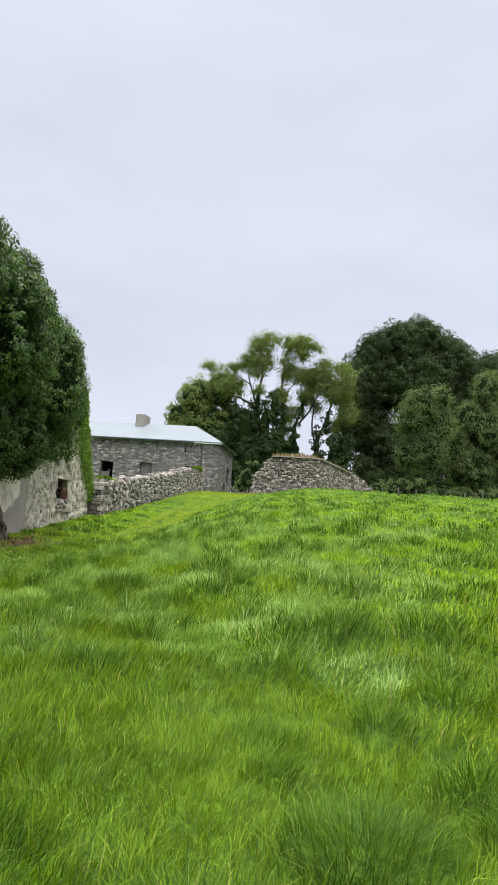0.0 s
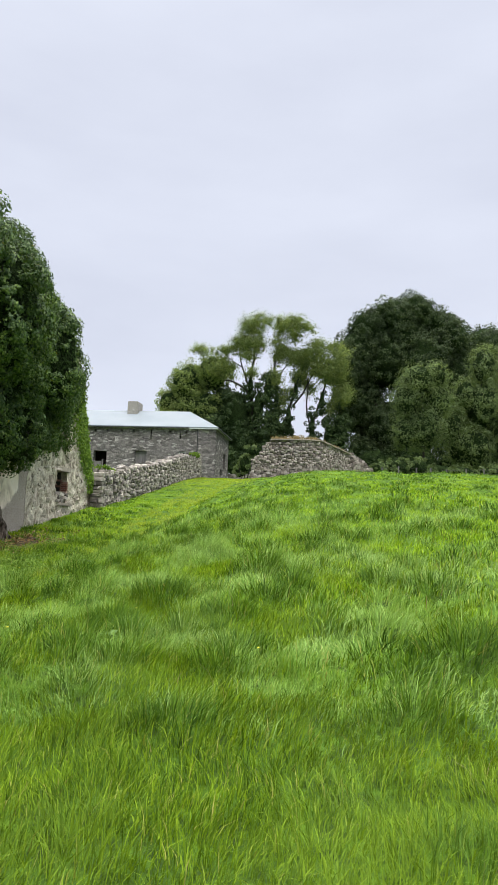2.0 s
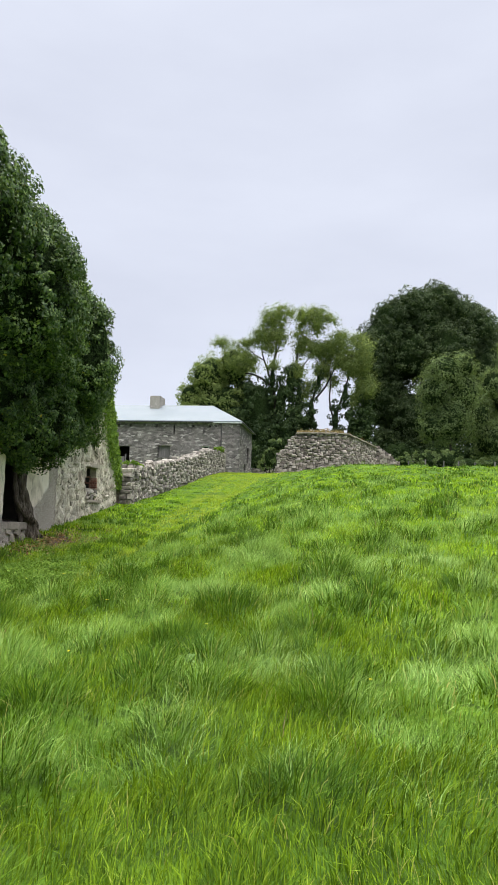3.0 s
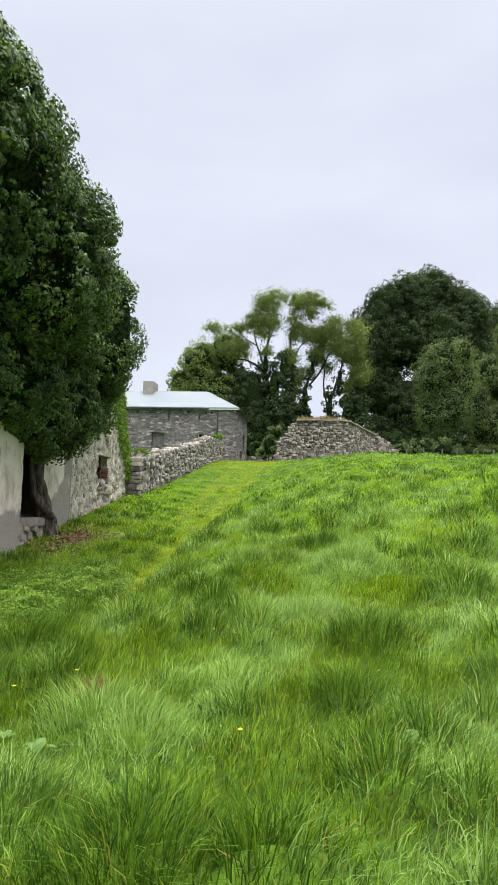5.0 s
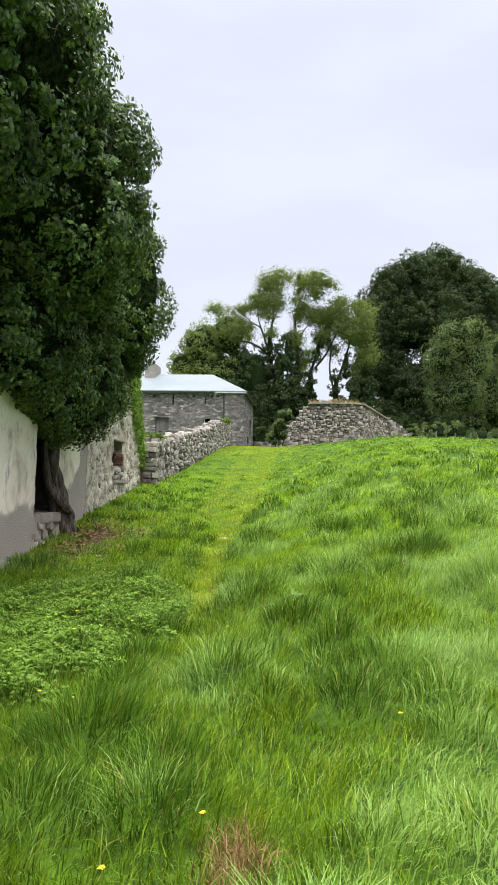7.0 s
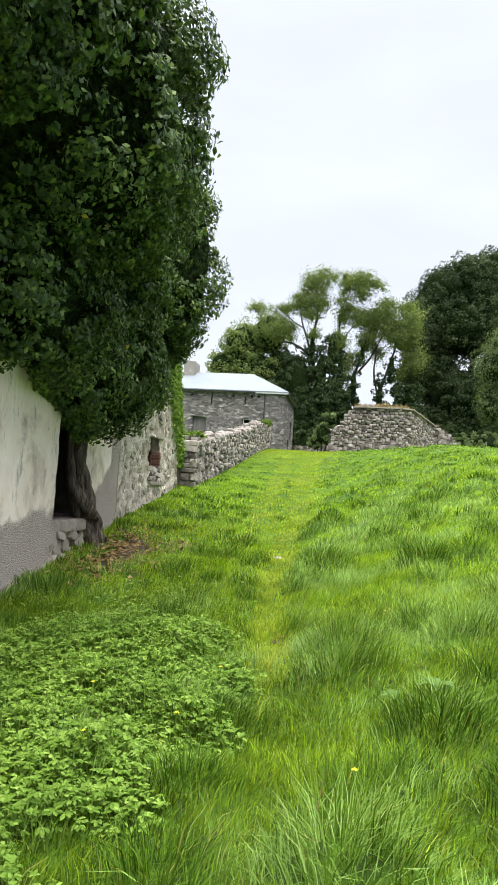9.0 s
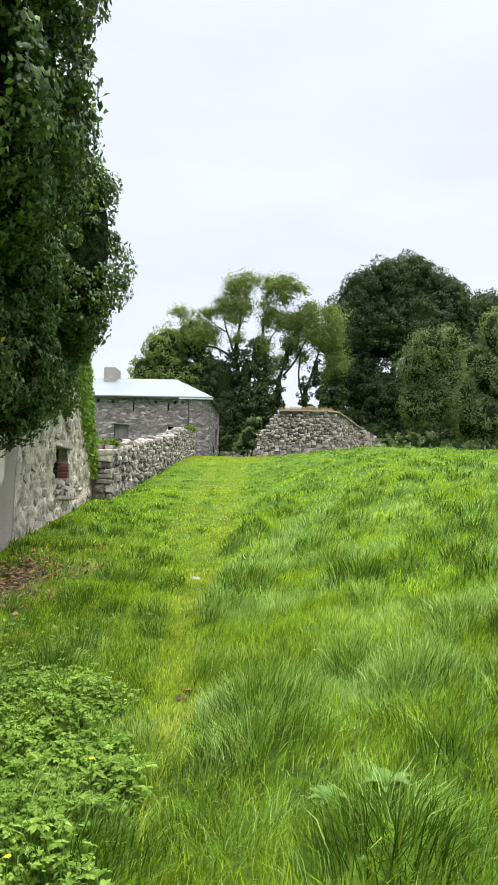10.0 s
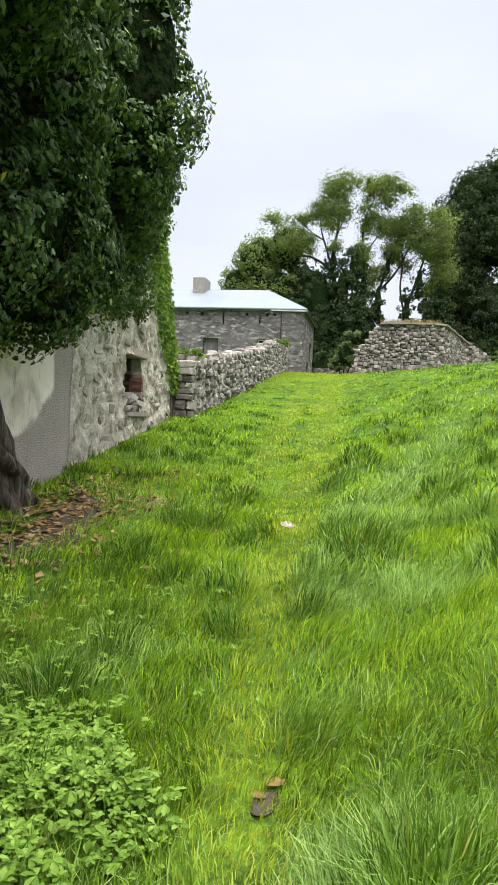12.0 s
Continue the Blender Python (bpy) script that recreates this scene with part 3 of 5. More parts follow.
def house():
    base = ground_at(-8, 66)
    h = thing("farm_building", (-8, 65.1, base), "long grey rubble stone farm building under pale sheet roof", "building")
    holes = [(-13.1, -11.9, 4.9, 6.43), (-9.4, -8.36, 5.45, 6.48), (-5.5, -4.9, 5.78, 6.48), (-8.03, -7.93, 7.48, 8.3), (-5.43, -5.34, 7.6, 8.1)]
    holes += [(x - 0.09, x + 0.09, 8.12, 8.3) for x in (-17.2, -15.2, -13.0, -11.9, -10.7, -9.6, -6.32, -4.9, -4.36)]

    def front(u, v):
        ok = np.ones(u.shape, bool)
        for a, b, c, d in holes:
            ok &= ~((u > a) & (u < b) & (v > c) & (v < d))
        return ok
    part("wall", sheet(front, HX0, HX1, base - 0.6, EAVE, 0.09, 0.55, lambda u, v, d: np.stack([u, HY0 + d, v], -1), 0.02, 11), M_house, h)

    def side(u, v):
        return ~(((u > 69.6) & (u < 70.6) & (v > 5.5) & (v < 6.85)) | ((u > 68.0) & (u < 68.85) & (v < 5.3)))
    part("wall", sheet(side, HY0 + 0.55, HY1, base - 0.6, EAVE, 0.1, 0.5, lambda u, v, d: np.stack([HX1 - d, u, v], -1), 0.02, 12), M_house, h)
    bm = bmesh.new()
    box(bm, (HX0, HY1 - 0.5, base - 0.6), (HX1 - 0.5, HY1, EAVE))
    part("wall", bm, M_house, h)
    bm = bmesh.new()
    box(bm, (HX0 - 0.5, HY0, base - 0.6), (HX0, HY1, EAVE))
    part("wall", bm, M_house, h)
    # Added near-black wall, so the windows look into darkness.
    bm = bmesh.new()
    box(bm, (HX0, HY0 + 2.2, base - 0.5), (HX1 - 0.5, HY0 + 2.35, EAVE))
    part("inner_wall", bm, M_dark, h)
    # hipped roof
    o, ry, rz = 0.22, 68.8, 10.54
    x0, x1, y0, y1 = HX0 - 0.7, HX1 + o, HY0 - o, HY1 + o
    bm = bmesh.new()
    for dz in (0.0, 0.06):
        a = [bm.verts.new(p) for p in ((x0, y0, EAVE + dz), (x1, y0, EAVE + dz), (x1, y1, EAVE + dz), (x0, y1, EAVE + dz), (-5.45, ry, rz + dz), (x0, ry, rz + dz))]
        for f in ((0, 1, 4, 5), (1, 2, 4), (2, 3, 5, 4), (3, 0, 5)):
            bm.faces.new([a[i] for i in f])
        if dz:
            for i, j in ((0, 1), (1, 2), (2, 3), (3, 0)):
                bm.faces.new((low[i], low[j], a[j], a[i]))
        low = a
    roof = part("roof", bm, M_roof, h, "pale blue-grey sheet roof")
    bm = bmesh.new()
    for p, q in (((x0, ry, rz), (-5.45, ry, rz)), ((-5.45, ry, rz), (x1, y0, EAVE + 0.04)), ((-5.45, ry, rz), (x1, y1, EAVE + 0.04))):
        d = Vector(q) - Vector(p)
        r = bmesh.ops.create_cone(bm, segments=8, radius1=0.07, radius2=0.07, depth=d.length, cap_ends=True)
        bmesh.ops.transform(bm, matrix=Matrix.Translation((Vector(p) + Vector(q)) / 2 + Vector((0, 0, 0.07))) @ d.to_track_quat("Z", "Y").to_matrix().to_4x4(), verts=r["verts"])
    part("ridge_cap", bm, M_fascia, roof)
    bm = bmesh.new()
    box(bm, (x0, y0 + 0.03, EAVE - 0.12), (x1 - 0.03, y0 + 0.07, EAVE - 0.004))
    part("fascia", bm, M_fascia, h, "pale painted eaves board")
    bm = bmesh.new()
    box(bm, (x1 - 0.07, y0 + 0.08, EAVE - 0.12), (x1 - 0.03, y1, EAVE - 0.004))
    part("fascia", bm, M_fascia, h)
    for a, b in (((x0, y0 - 0.09, EAVE - 0.11), (-4.6, y0 + 0.025, EAVE - 0.02)), ((x1 - 0.025, y0 - 0.02, EAVE - 0.12), (x1 + 0.1, y1, EAVE - 0.02))):
        bm = bmesh.new()
        box(bm, a, b, 0.03)
        part("gutter", bm, M_gutter, h, "dark gutter")
    part("downpipe", merged([tube([(-3.9, HY0 - 0.12, EAVE - 0.1, 0.05), (-3.88, HY0 - 0.07, 8.15, 0.05), (-3.86, HY0 - 0.07, 6.0, 0.05), (-3.86, HY0 - 0.07, base + 0.1, 0.05)], 8)]), M_gutter, h, "dark rusty downpipe")
    # chimney
    bm = bmesh.new()
    box(bm, (-11.15, 67.9, 9.7), (-10.2, 69.6, 11.35), 0.03)
    ch = part("chimney", bm, M_chimney, h, "squat stone chimney with a capping slab")
    bm = bmesh.new()
    box(bm, (-11.34, 67.72, 11.32), (-10.02, 69.78, 11.48), 0.02)
    box(bm, (-11.15, 67.9, 11.48), (-10.2, 69.6, 11.58), 0.02)
    part("capping", bm, M_jamb, ch, "dark weathered capping slab")
    # openings
    for (a, b, c, d), n in zip(holes[:3], (0, 1, 2)):
        bm = bmesh.new()
        box(bm, (a - 0.18, HY0 - 0.03, d), (b + 0.18, HY0 + 0.3, d + 0.14), 0.015)
        part("lintel", bm, M_house, h)
        bm = bmesh.new()
        box(bm, (a - 0.08, HY0 - 0.04, c - 0.1), (b + 0.08, HY0 + 0.3, c), 0.015)
        part("window_sill", bm, M_house, h)
    for i in range(4):
        bm = bmesh.new()
        box(bm, (-9.39 + 0.258 * i, HY0 + 0.22, 5.46), (-9.14 + 0.258 * i, HY0 + 0.26, 6.47), 0.006)
        part("board", bm, M_board, h)
    bm = bmesh.new()
    for a, b in (((-5.49, 5.79), (-5.42, 6.47)), ((-4.98, 5.79), (-4.91, 6.47)), ((-5.42, 6.4), (-4.98, 6.47)), ((-5.42, 5.79), (-4.98, 5.86))):
        box(bm, (a[0], HY0 + 0.1, a[1]), (b[0], HY0 + 0.16, b[1]))
    part("window_frame", bm, M_fascia, h, "pale weathered window frame")
    bm = bmesh.new()
    box(bm, (-13.05, HY0 + 0.16, 4.91), (-12.4, HY0 + 0.2, 5.5))
    r = box(bm, (-12.36, HY0 + 0.18, 4.91), (-12.26, HY0 + 0.22, 5.7))
    part("broken_shutter", bm, M_board, h, "broken grey board leaning in the opening")
    bm = bmesh.new()
    box(bm, (HX1 - 0.3, 69.62, 5.52), (HX1 - 0.24, 70.58, 6.83))
    part("board", bm, M_board, h)
    bm = bmesh.new()
    box(bm, (HX1 - 0.25, 68.02, base - 0.3), (HX1 - 0.2, 68.83, 5.28))
    part("door", bm, M_dark, h, "low dark plank door")


house()

# ---- ruined mansion ----
PY0, PY1 = 8.0, 27.7


def face_x(y):
    return -1.27 - 0.12 * (y - 23.7)


def rubble_x(y):
    return -1.85 - 0.079 * (y - 27.7)


def ruin_edge(z):
    """How far along the rubble wall still stands at a height."""
    return np.where(z < 4.9, 35.15 - np.clip(z - 2.0, 0, 9) * 0.61, 33.38 - (z - 4.9) * 0.45)


def ruin():
    r = thing("ruined_house", (-2, 24, -0.4), "roofless lime-rendered stone ruin smothered in ivy", "ruin")

    def inside(u, v):
        door = (u > 23.7) & (u < 25.12) & (v > 0.2) & (v < 2.7)
        arch = (np.abs(u - 19.7) < 1.2) & (v > 0.3) & (v < 1.6 + 0.95 * np.sqrt(np.clip(1 - ((u - 19.7) / 1.2) ** 2, 0, 1)))
        top = 6.6 + 0.5 * waves(u, u * 0, 3, 21) - 0.6 * step(u, 24, 28)
        return ~door & ~arch & (v < top)
    part("rendered_wall", sheet(inside, PY0, PY1, -1.4, 7.5, 0.11, 0.7, lambda u, v, d: np.stack([face_x(u) - d, u, v], -1), 0.012, 31, 0.8), M_render, r, "patchy cream render over pebbly rubble")

    def inside2(u, v):
        edge = ruin_edge(v) + 0.12 * waves(v, u * 0.5, 0.8, 33)
        win = (u > 30.75) & (u < 31.95) & (v > 1.32) & (v < 2.12)
        gap = (u > 30.95) & (u < 31.85) & (v > 1.0) & (v <= 1.4)
        slit = (u > 31.2) & (u < 31.7) & (v > 2.88) & (v < 3.66)
        return (u < edge) & ~win & ~gap & ~slit & (v < 6.6 + 0.4 * waves(u, v * 0, 2, 35))
    part("rubble_wall", sheet(inside2, PY1 - 0.1, 35.8, -0.6, 7.4, 0.07, 0.75, lambda u, v, d: np.stack([rubble_x(u) - d, u, v], -1), 0.035, 36, 0.45), M_ruin, r, "crumbling rubble wall with scraps of render")
    # added near-black shell and ceiling shut out light, so the openings look into darkness
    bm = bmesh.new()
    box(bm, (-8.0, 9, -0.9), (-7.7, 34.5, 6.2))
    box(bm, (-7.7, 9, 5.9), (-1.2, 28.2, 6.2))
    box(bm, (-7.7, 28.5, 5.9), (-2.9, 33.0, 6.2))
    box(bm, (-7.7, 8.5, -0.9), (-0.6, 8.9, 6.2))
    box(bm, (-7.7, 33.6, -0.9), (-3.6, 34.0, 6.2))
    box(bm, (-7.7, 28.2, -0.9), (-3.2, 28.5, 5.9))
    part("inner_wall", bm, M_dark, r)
    # Added panels: near-black over the door reveals, in place of their shade.
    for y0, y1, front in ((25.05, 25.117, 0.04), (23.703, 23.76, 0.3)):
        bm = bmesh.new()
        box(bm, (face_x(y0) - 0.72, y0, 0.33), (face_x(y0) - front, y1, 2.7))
        part("jamb_lining", bm, M_dark, r, "near-black panel painting in the doorway's shade")
    # facing stones that stand proud where the render has gone
    g = np.random.default_rng(5)
    spots = []
    for _ in range(520):
        y, z = g.uniform(27.85, 35.3), g.uniform(-0.1, 4.4)
        if y > ruin_edge(z) - 0.25 or (30.5 < y < 32.2 and 0.8 < z < 2.3) or (31.0 < y < 31.9 and 2.8 < z < 3.8):
            continue
        if waves(np.array([y]), np.array([z]), 1.8, 44)[0] < -0.25:
            continue
        spots.append(((rubble_x(y) - 0.08 + g.normal(0, 0.015), y, z), math.pi / 2 + 0.08, g.uniform(0.12, 0.42), 0.22, g.uniform(0.08, 0.2), g.normal(0, 0.2)))
    lay_stones(r, spots, M_lime, M_lime_far, 250)
    # window with a brick jamb, lintel and broken sill
    w = rubble_x(31.4)
    bm = bmesh.new()
    box(bm, (w - 0.5, 30.55, 2.12), (w + 0.03, 32.15, 2.27), 0.02)
    part("lintel", bm, M_dressed, r)
    bm = bmesh.new()
    box(bm, (w - 0.4, 30.9, 0.89), (w + 0.06, 32.4, 0.99), 0.02)
    part("window_sill", bm, M_dressed, r, "cracked limestone sill")
    bm = bmesh.new()
    box(bm, (-0.05, -0.11, -0.033), (0.05, 0.11, 0.033), 0.006)
    brick = bpy.data.meshes.new("brick")
    bm.to_mesh(brick)
    bm.free()
    brick.materials.append(M_brick)
    for i in range(12):
        for j in range(2):
            if i > 6 or (i > 5 and j == 0) or (i, j) in ((0, 2), (7, 1)):
                continue
            b = new("brick", brick)
            b.parent = r
            b.matrix_parent_inverse = Matrix.Translation(-r.location)
            b.matrix_basis = pose(w - 0.1 - 0.23 * j, 31.92 + g.normal(0, 0.012), 1.38 + 0.072 * i, 0, 0, 90 + g.normal(0, 3))
    # Near-black panel paints the window reveal as dark as its shade.
    bm = bmesh.new()
    box(bm, (w - 0.74, 31.87, 1.34), (w - 0.26, 31.94, 2.11))
    part("jamb_lining", bm, M_dark, r)
    lay_stones(r, [((w - 0.12 + g.normal(0, 0.04), 30.98 + 0.19 * k, 1.06 + 0.12 * (k % 3)), math.pi / 2, 0.3, 0.3, 0.14, g.normal(0, 0.2)) for k in range(6)]
               + [((w - 0.13, 30.7, 1.35 + 0.15 * k), math.pi / 2, 0.24, 0.3, 0.15, g.normal(0, 0.1)) for k in range(5)], M_stone, M_stone_far)
    # doorway with its stone ledge
    bm = bmesh.new()
    box(bm, (face_x(24.4) - 0.55, 23.5, 0.08), (face_x(24.4) + 0.06, 25.3, 0.27), 0.025)
    part("ledge", bm, M_dressed, r, "worn limestone ledge")
    lay_stones(r, [((face_x(24.4) - 0.02 + g.normal(0, 0.02), 23.6 + 0.17 * k, 0.03 - 0.14 * (k % 3)), math.pi / 2, g.uniform(0.16, 0.3), 0.24, g.uniform(0.12, 0.18), g.normal(0, 0.2)) for k in range(12)]
               + [((face_x(24.4) + 0.02, 23.1 + 0.2 * k + g.normal(0, 0.05), -0.32), math.pi / 2, g.uniform(0.15, 0.3), 0.24, 0.2, g.normal(0, 0.2)) for k in range(15)], M_lime, M_lime_far)
    # arched doorway
    for k in range(17):
        a = math.pi * (k + 0.5) / 17
        y, z = 19.7 + 1.25 * math.cos(a), 1.6 + 1.0 * math.sin(a)
        # Full-depth dark blocks also cover the reveal, standing in for its shade.
        bm = bmesh.new()
        box(bm, (-0.72, -0.1, -0.115), (0.02, 0.1, 0.115), 0.012)
        ob = part("voussoir", bm, M_jamb, r)
        ob.matrix_basis = Matrix.Translation((face_x(y), y, z)) @ Euler((a - math.pi / 2 + math.pi / 2, 0, 0)).to_matrix().to_4x4()
    for yy in (18.45, 20.95):
        for k in range(4):
            bm = bmesh.new()
            box(bm, (face_x(yy) - 0.72, yy - 0.1, 0.32 + 0.32 * k), (face_x(yy) + 0.02, yy + 0.1, 0.633 + 0.32 * k), 0.012)
            part("quoin", bm, M_jamb, r)
    bm = bmesh.new()
    box(bm, (face_x(19.7) - 0.5, 18.35, 0.1), (face_x(20.9) + 0.03, 21.05, 0.3), 0.02)
    part("doorstep", bm, M_jamb, r, "worn stone doorstep")
    bm = bmesh.new()
    box(bm, (face_x(19.7) - 0.3, 17.6, -1.2), (face_x(19.7) + 0.3, 20.8, -0.42), 0.03)
    part("doorstep", bm, M_dressed, r)
    # Boards in near-black: the dark of the recess is put in their colour.
    x = face_x(19.7) - 0.32
    for k in range(8):
        bm = bmesh.new()
        box(bm, (x - 0.05, 18.5 + 0.301 * k, 0.3), (x, 18.795 + 0.301 * k, 1.72), 0.006)
        part("door_board", bm, M_dark, r)
    pieces = [tube([(x + 0.05, 19.7 + 1.12 * math.cos(a), 1.62 + 0.3 * math.sin(a), 0.022) for a in np.linspace(0, math.pi, 9)], 6)]
    pieces += [tube([(x + 0.05, 19.7, 1.75, 0.02), (x + 0.05, 19.7 + dy, 2.5, 0.02)], 5) for dy in (-0.6, 0, 0.6)]
    part("fanlight_bar", merged(pieces), M_fascia, r, "pale curved fanlight bar")


ruin()

# ---- ivy on the ruin: trunk in the doorway, stems and leaves ----
IVY = [(-1.3, 23.92, 5.03, 1.3, 2.49, 2.86), (-0.99, 21.65, 5.17, 1.99, 2.64, 1.94), (-1.32, 24.42, 5.78, 1.19, 2.09, 1.77), (-0.85, 18.89, 5.81, 1.84, 2.79, 1.96),
       (-1.1, 24.6, 3.0, 0.7, 2.55, 1.3), (-0.9, 21.9, 3.3, 0.7, 1.4, 1.2), (-0.45, 25.94, 4.79, 0.75, 0.82, 1.5), (-1.9, 27.52, 4.52, 1.44, 2.23, 1.27), (-2.29, 29.69, 5.18, 0.63, 2.58, 2.75)]


def ivy():
    v = thing("ivy", (-1.3, 25.0, -0.2), "huge dark green ivy with a gnarled trunk climbing the ruin", "ivy")
    g = np.random.default_rng(9)
    stems = [[(-1.2, 25.15, -0.4, 0.17), (-1.32, 25.0, 0.4, 0.14), (-1.55, 24.85, 1.2, 0.13), (-1.5, 24.7, 2.2, 0.15), (-1.3, 24.3, 4.0, 0.12)],
             [(-1.0, 25.3, -0.4, 0.16), (-1.12, 25.15, 0.1, 0.15), (-1.2, 24.95, 0.7, 0.12), (-1.4, 24.7, 1.3, 0.1), (-1.5, 24.6, 2.0, 0.08)],
             [(-1.1, 25.55, -0.4, 0.07), (-1.0, 25.3, 0.05, 0.1), (-1.05, 24.85, 0.42, 0.1), (-1.3, 24.6, 0.75, 0.09), (-1.5, 24.62, 1.3, 0.08), (-1.5, 24.6, 2.5, 0.07)],
             [(-0.75, 25.75, -0.45, 0.05), (-1.0, 25.35, -0.15, 0.09), (-1.15, 25.1, 0.3, 0.09), (-1.33, 24.92, 1.0, 0.08), (-1.45, 24.9, 1.7, 0.07), (-1.4, 24.75, 2.6, 0.06)],
             [(-0.8, 25.1, -0.5, 0.06), (-1.0, 25.05, -0.2, 0.1), (-1.2, 25.0, 0.3, 0.1), (-1.4, 24.98, 1.2, 0.06), (-1.42, 25.0, 2.5, 0.05)],
             [(-1.3, 25.4, -0.3, 0.06), (-1.35, 25.1, 0.2, 0.07), (-1.3, 24.85, 0.9, 0.06), (-1.45, 24.75, 1.5, 0.06), (-1.42, 24.85, 2.5, 0.05)],
             [(-1.0, 25.0, 0.33, 0.05), (-1.15, 24.8, 0.5, 0.07), (-1.3, 24.75, 0.95, 0.06), (-1.4, 24.95, 1.4, 0.06), (-1.5, 24.8, 2.1, 0.05)]]
    stems = [[(x - 0.24 * (1 - min(1, max(0, z) / 1.6)), y + 0.1, z + 0.13 * (z < 0.2), r * 0.85) for x, y, z, r in stem] for stem in stems]
    part("trunk", merged([tube(s, 12, 0.5, 60 + i) for i, s in enumerate(stems)]), M_bark, v, "gnarled fissured grey-brown trunk", smooth=True)
    hang = []
    for i in range(22):
        l = IVY[int(g.integers(6))]
        a, b = g.uniform(-0.5, 0.9), g.uniform(-0.8, 0.8)
        p = np.array((l[0] + l[3] * math.cos(b) * 0.97, l[1] + l[4] * math.sin(b), l[2] + l[5] * a * 0.6))
        pts = []
        for k in range(6):
            pts.append((*p, 0.006 - 0.0008 * k))
            p = p + (g.normal(0.03, 0.05), g.normal(0, 0.14), g.normal(-0.22, 0.08))
        hang.append(tube(pts, 4, 0, i))
    part("stem", merged(hang), M_treebark, v, kind="stuff")
    # Dark cores stand in for the shade behind the ivy leaves.
    part("inner_growth", blob_core(IVY, 0.86, 70), M_core_shade, v, smooth=True)
    at, out = lobe_leaves(IVY, 1500, 0.1, 3, clump=0.21, shell=0.05, tufts=12.0)
    keep = (at[:, 2] > 1.55 + 0.5 * waves(at[:, 1], at[:, 0], 1.3, 5) - 0.12 * np.abs(at[:, 1] - 24)) | (at[:, 1] < 18)
    keep &= (at[:, 0] > face_x(at[:, 1]) - 0.1) & (out[:, 0] > -0.4) & (at[:, 1] > 17.2)
    at, out = at[keep], out[keep]
    lump = waves(at[:, 1], at[:, 2] * 0.55, 1.5, 47)
    gap = waves(at[:, 1] * 1.2, at[:, 2] * 0.4, 1.3, 48)
    at = at + out * (0.2 * lump)[:, None]
    keep = gap + g.normal(0, 0.12, len(at)) > -0.62
    at, out = at[keep], out[keep]
    part("leaves", leaf_mesh(at, out, 0.064, 4, droop=1.0, spread=0.42), M_ivy, v, kind="stuff")
    lone = g.random(len(at)) < 0.0018
    part("yellow_leaves", leaf_mesh(at[lone] + out[lone] * 0.03, out[lone], 0.065, 5), M_yellow, v, "yellowing leaves", kind="stuff")
    # sprigs that break the outline
    tips, ways = [], []
    for l in IVY[:8]:
        for _ in range(70):
            d = g.normal(0, 1, 3)
            d /= np.linalg.norm(d)
            if d[0] < -0.4:
                continue
            p = np.array(l[:3]) + d * np.array(l[3:])
            for k in range(9):
                tips.append(p + d * 0.024 * k + g.normal(0, 0.04, 3) + (0, 0, 0.02 * k))
                ways.append(d)
    tips, ways = np.array(tips), np.array(ways)
    ok = tips[:, 2] > 2.2
    part("sprig", leaf_mesh(tips[ok], ways[ok], 0.08, 6, droop=0.6), M_ivy, v, kind="stuff")


ivy()


def creeper():
    c = thing("creeper", (-2.7, 35.0, 1.0), "bright green creeper hanging down the broken wall edge", "creeper")
    g = np.random.default_rng(12)
    n = 9000
    z = g.uniform(1.5, 5.9, n)
    edge = ruin_edge(z)
    wide = 0.5 + 0.75 * step(z, 1.5, 3.4)
    y = edge + 0.05 - wide * np.abs(g.normal(0, 0.55, n)) + 0.1 * waves(z, z * 0, 0.9, 3)
    at = np.stack([rubble_x(y) + 0.02 + np.abs(g.normal(0.03, 0.05, n)), y, z], 1)
    out = np.tile((1.0, -0.5, 0.3), (n, 1))
    part("leaves", leaf_mesh(at, out, 0.085, 13, droop=1.2, spread=0.5), M_creeper, c, kind="stuff")
    m = 2600
    z = g.uniform(2.2, 5.9, m)
    edge = ruin_edge(z)
    at = np.stack([rubble_x(edge) - g.uniform(0, 0.7, m), edge + np.abs(g.normal(0.03, 0.05, m)), z], 1)
    part("leaves", leaf_mesh(at, np.tile((0.3, 1.0, 0.3), (m, 1)), 0.085, 14, droop=1.2, spread=0.5), M_creeper, c, kind="stuff")
    part("stem", merged([tube([(rubble_x(35) + 0.04, 35.2 - 0.1 * k, 0.9, 0.02), (rubble_x(34.5) + 0.04, 34.9 - 0.1 * k, 2.4, 0.02), (rubble_x(33.5) + 0.04, 33.6 - 0.1 * k, 4.8, 0.012)], 5, 0.2, k) for k in range(4)]), M_bark, c)


creeper()

# ---- dry-stone field wall ----


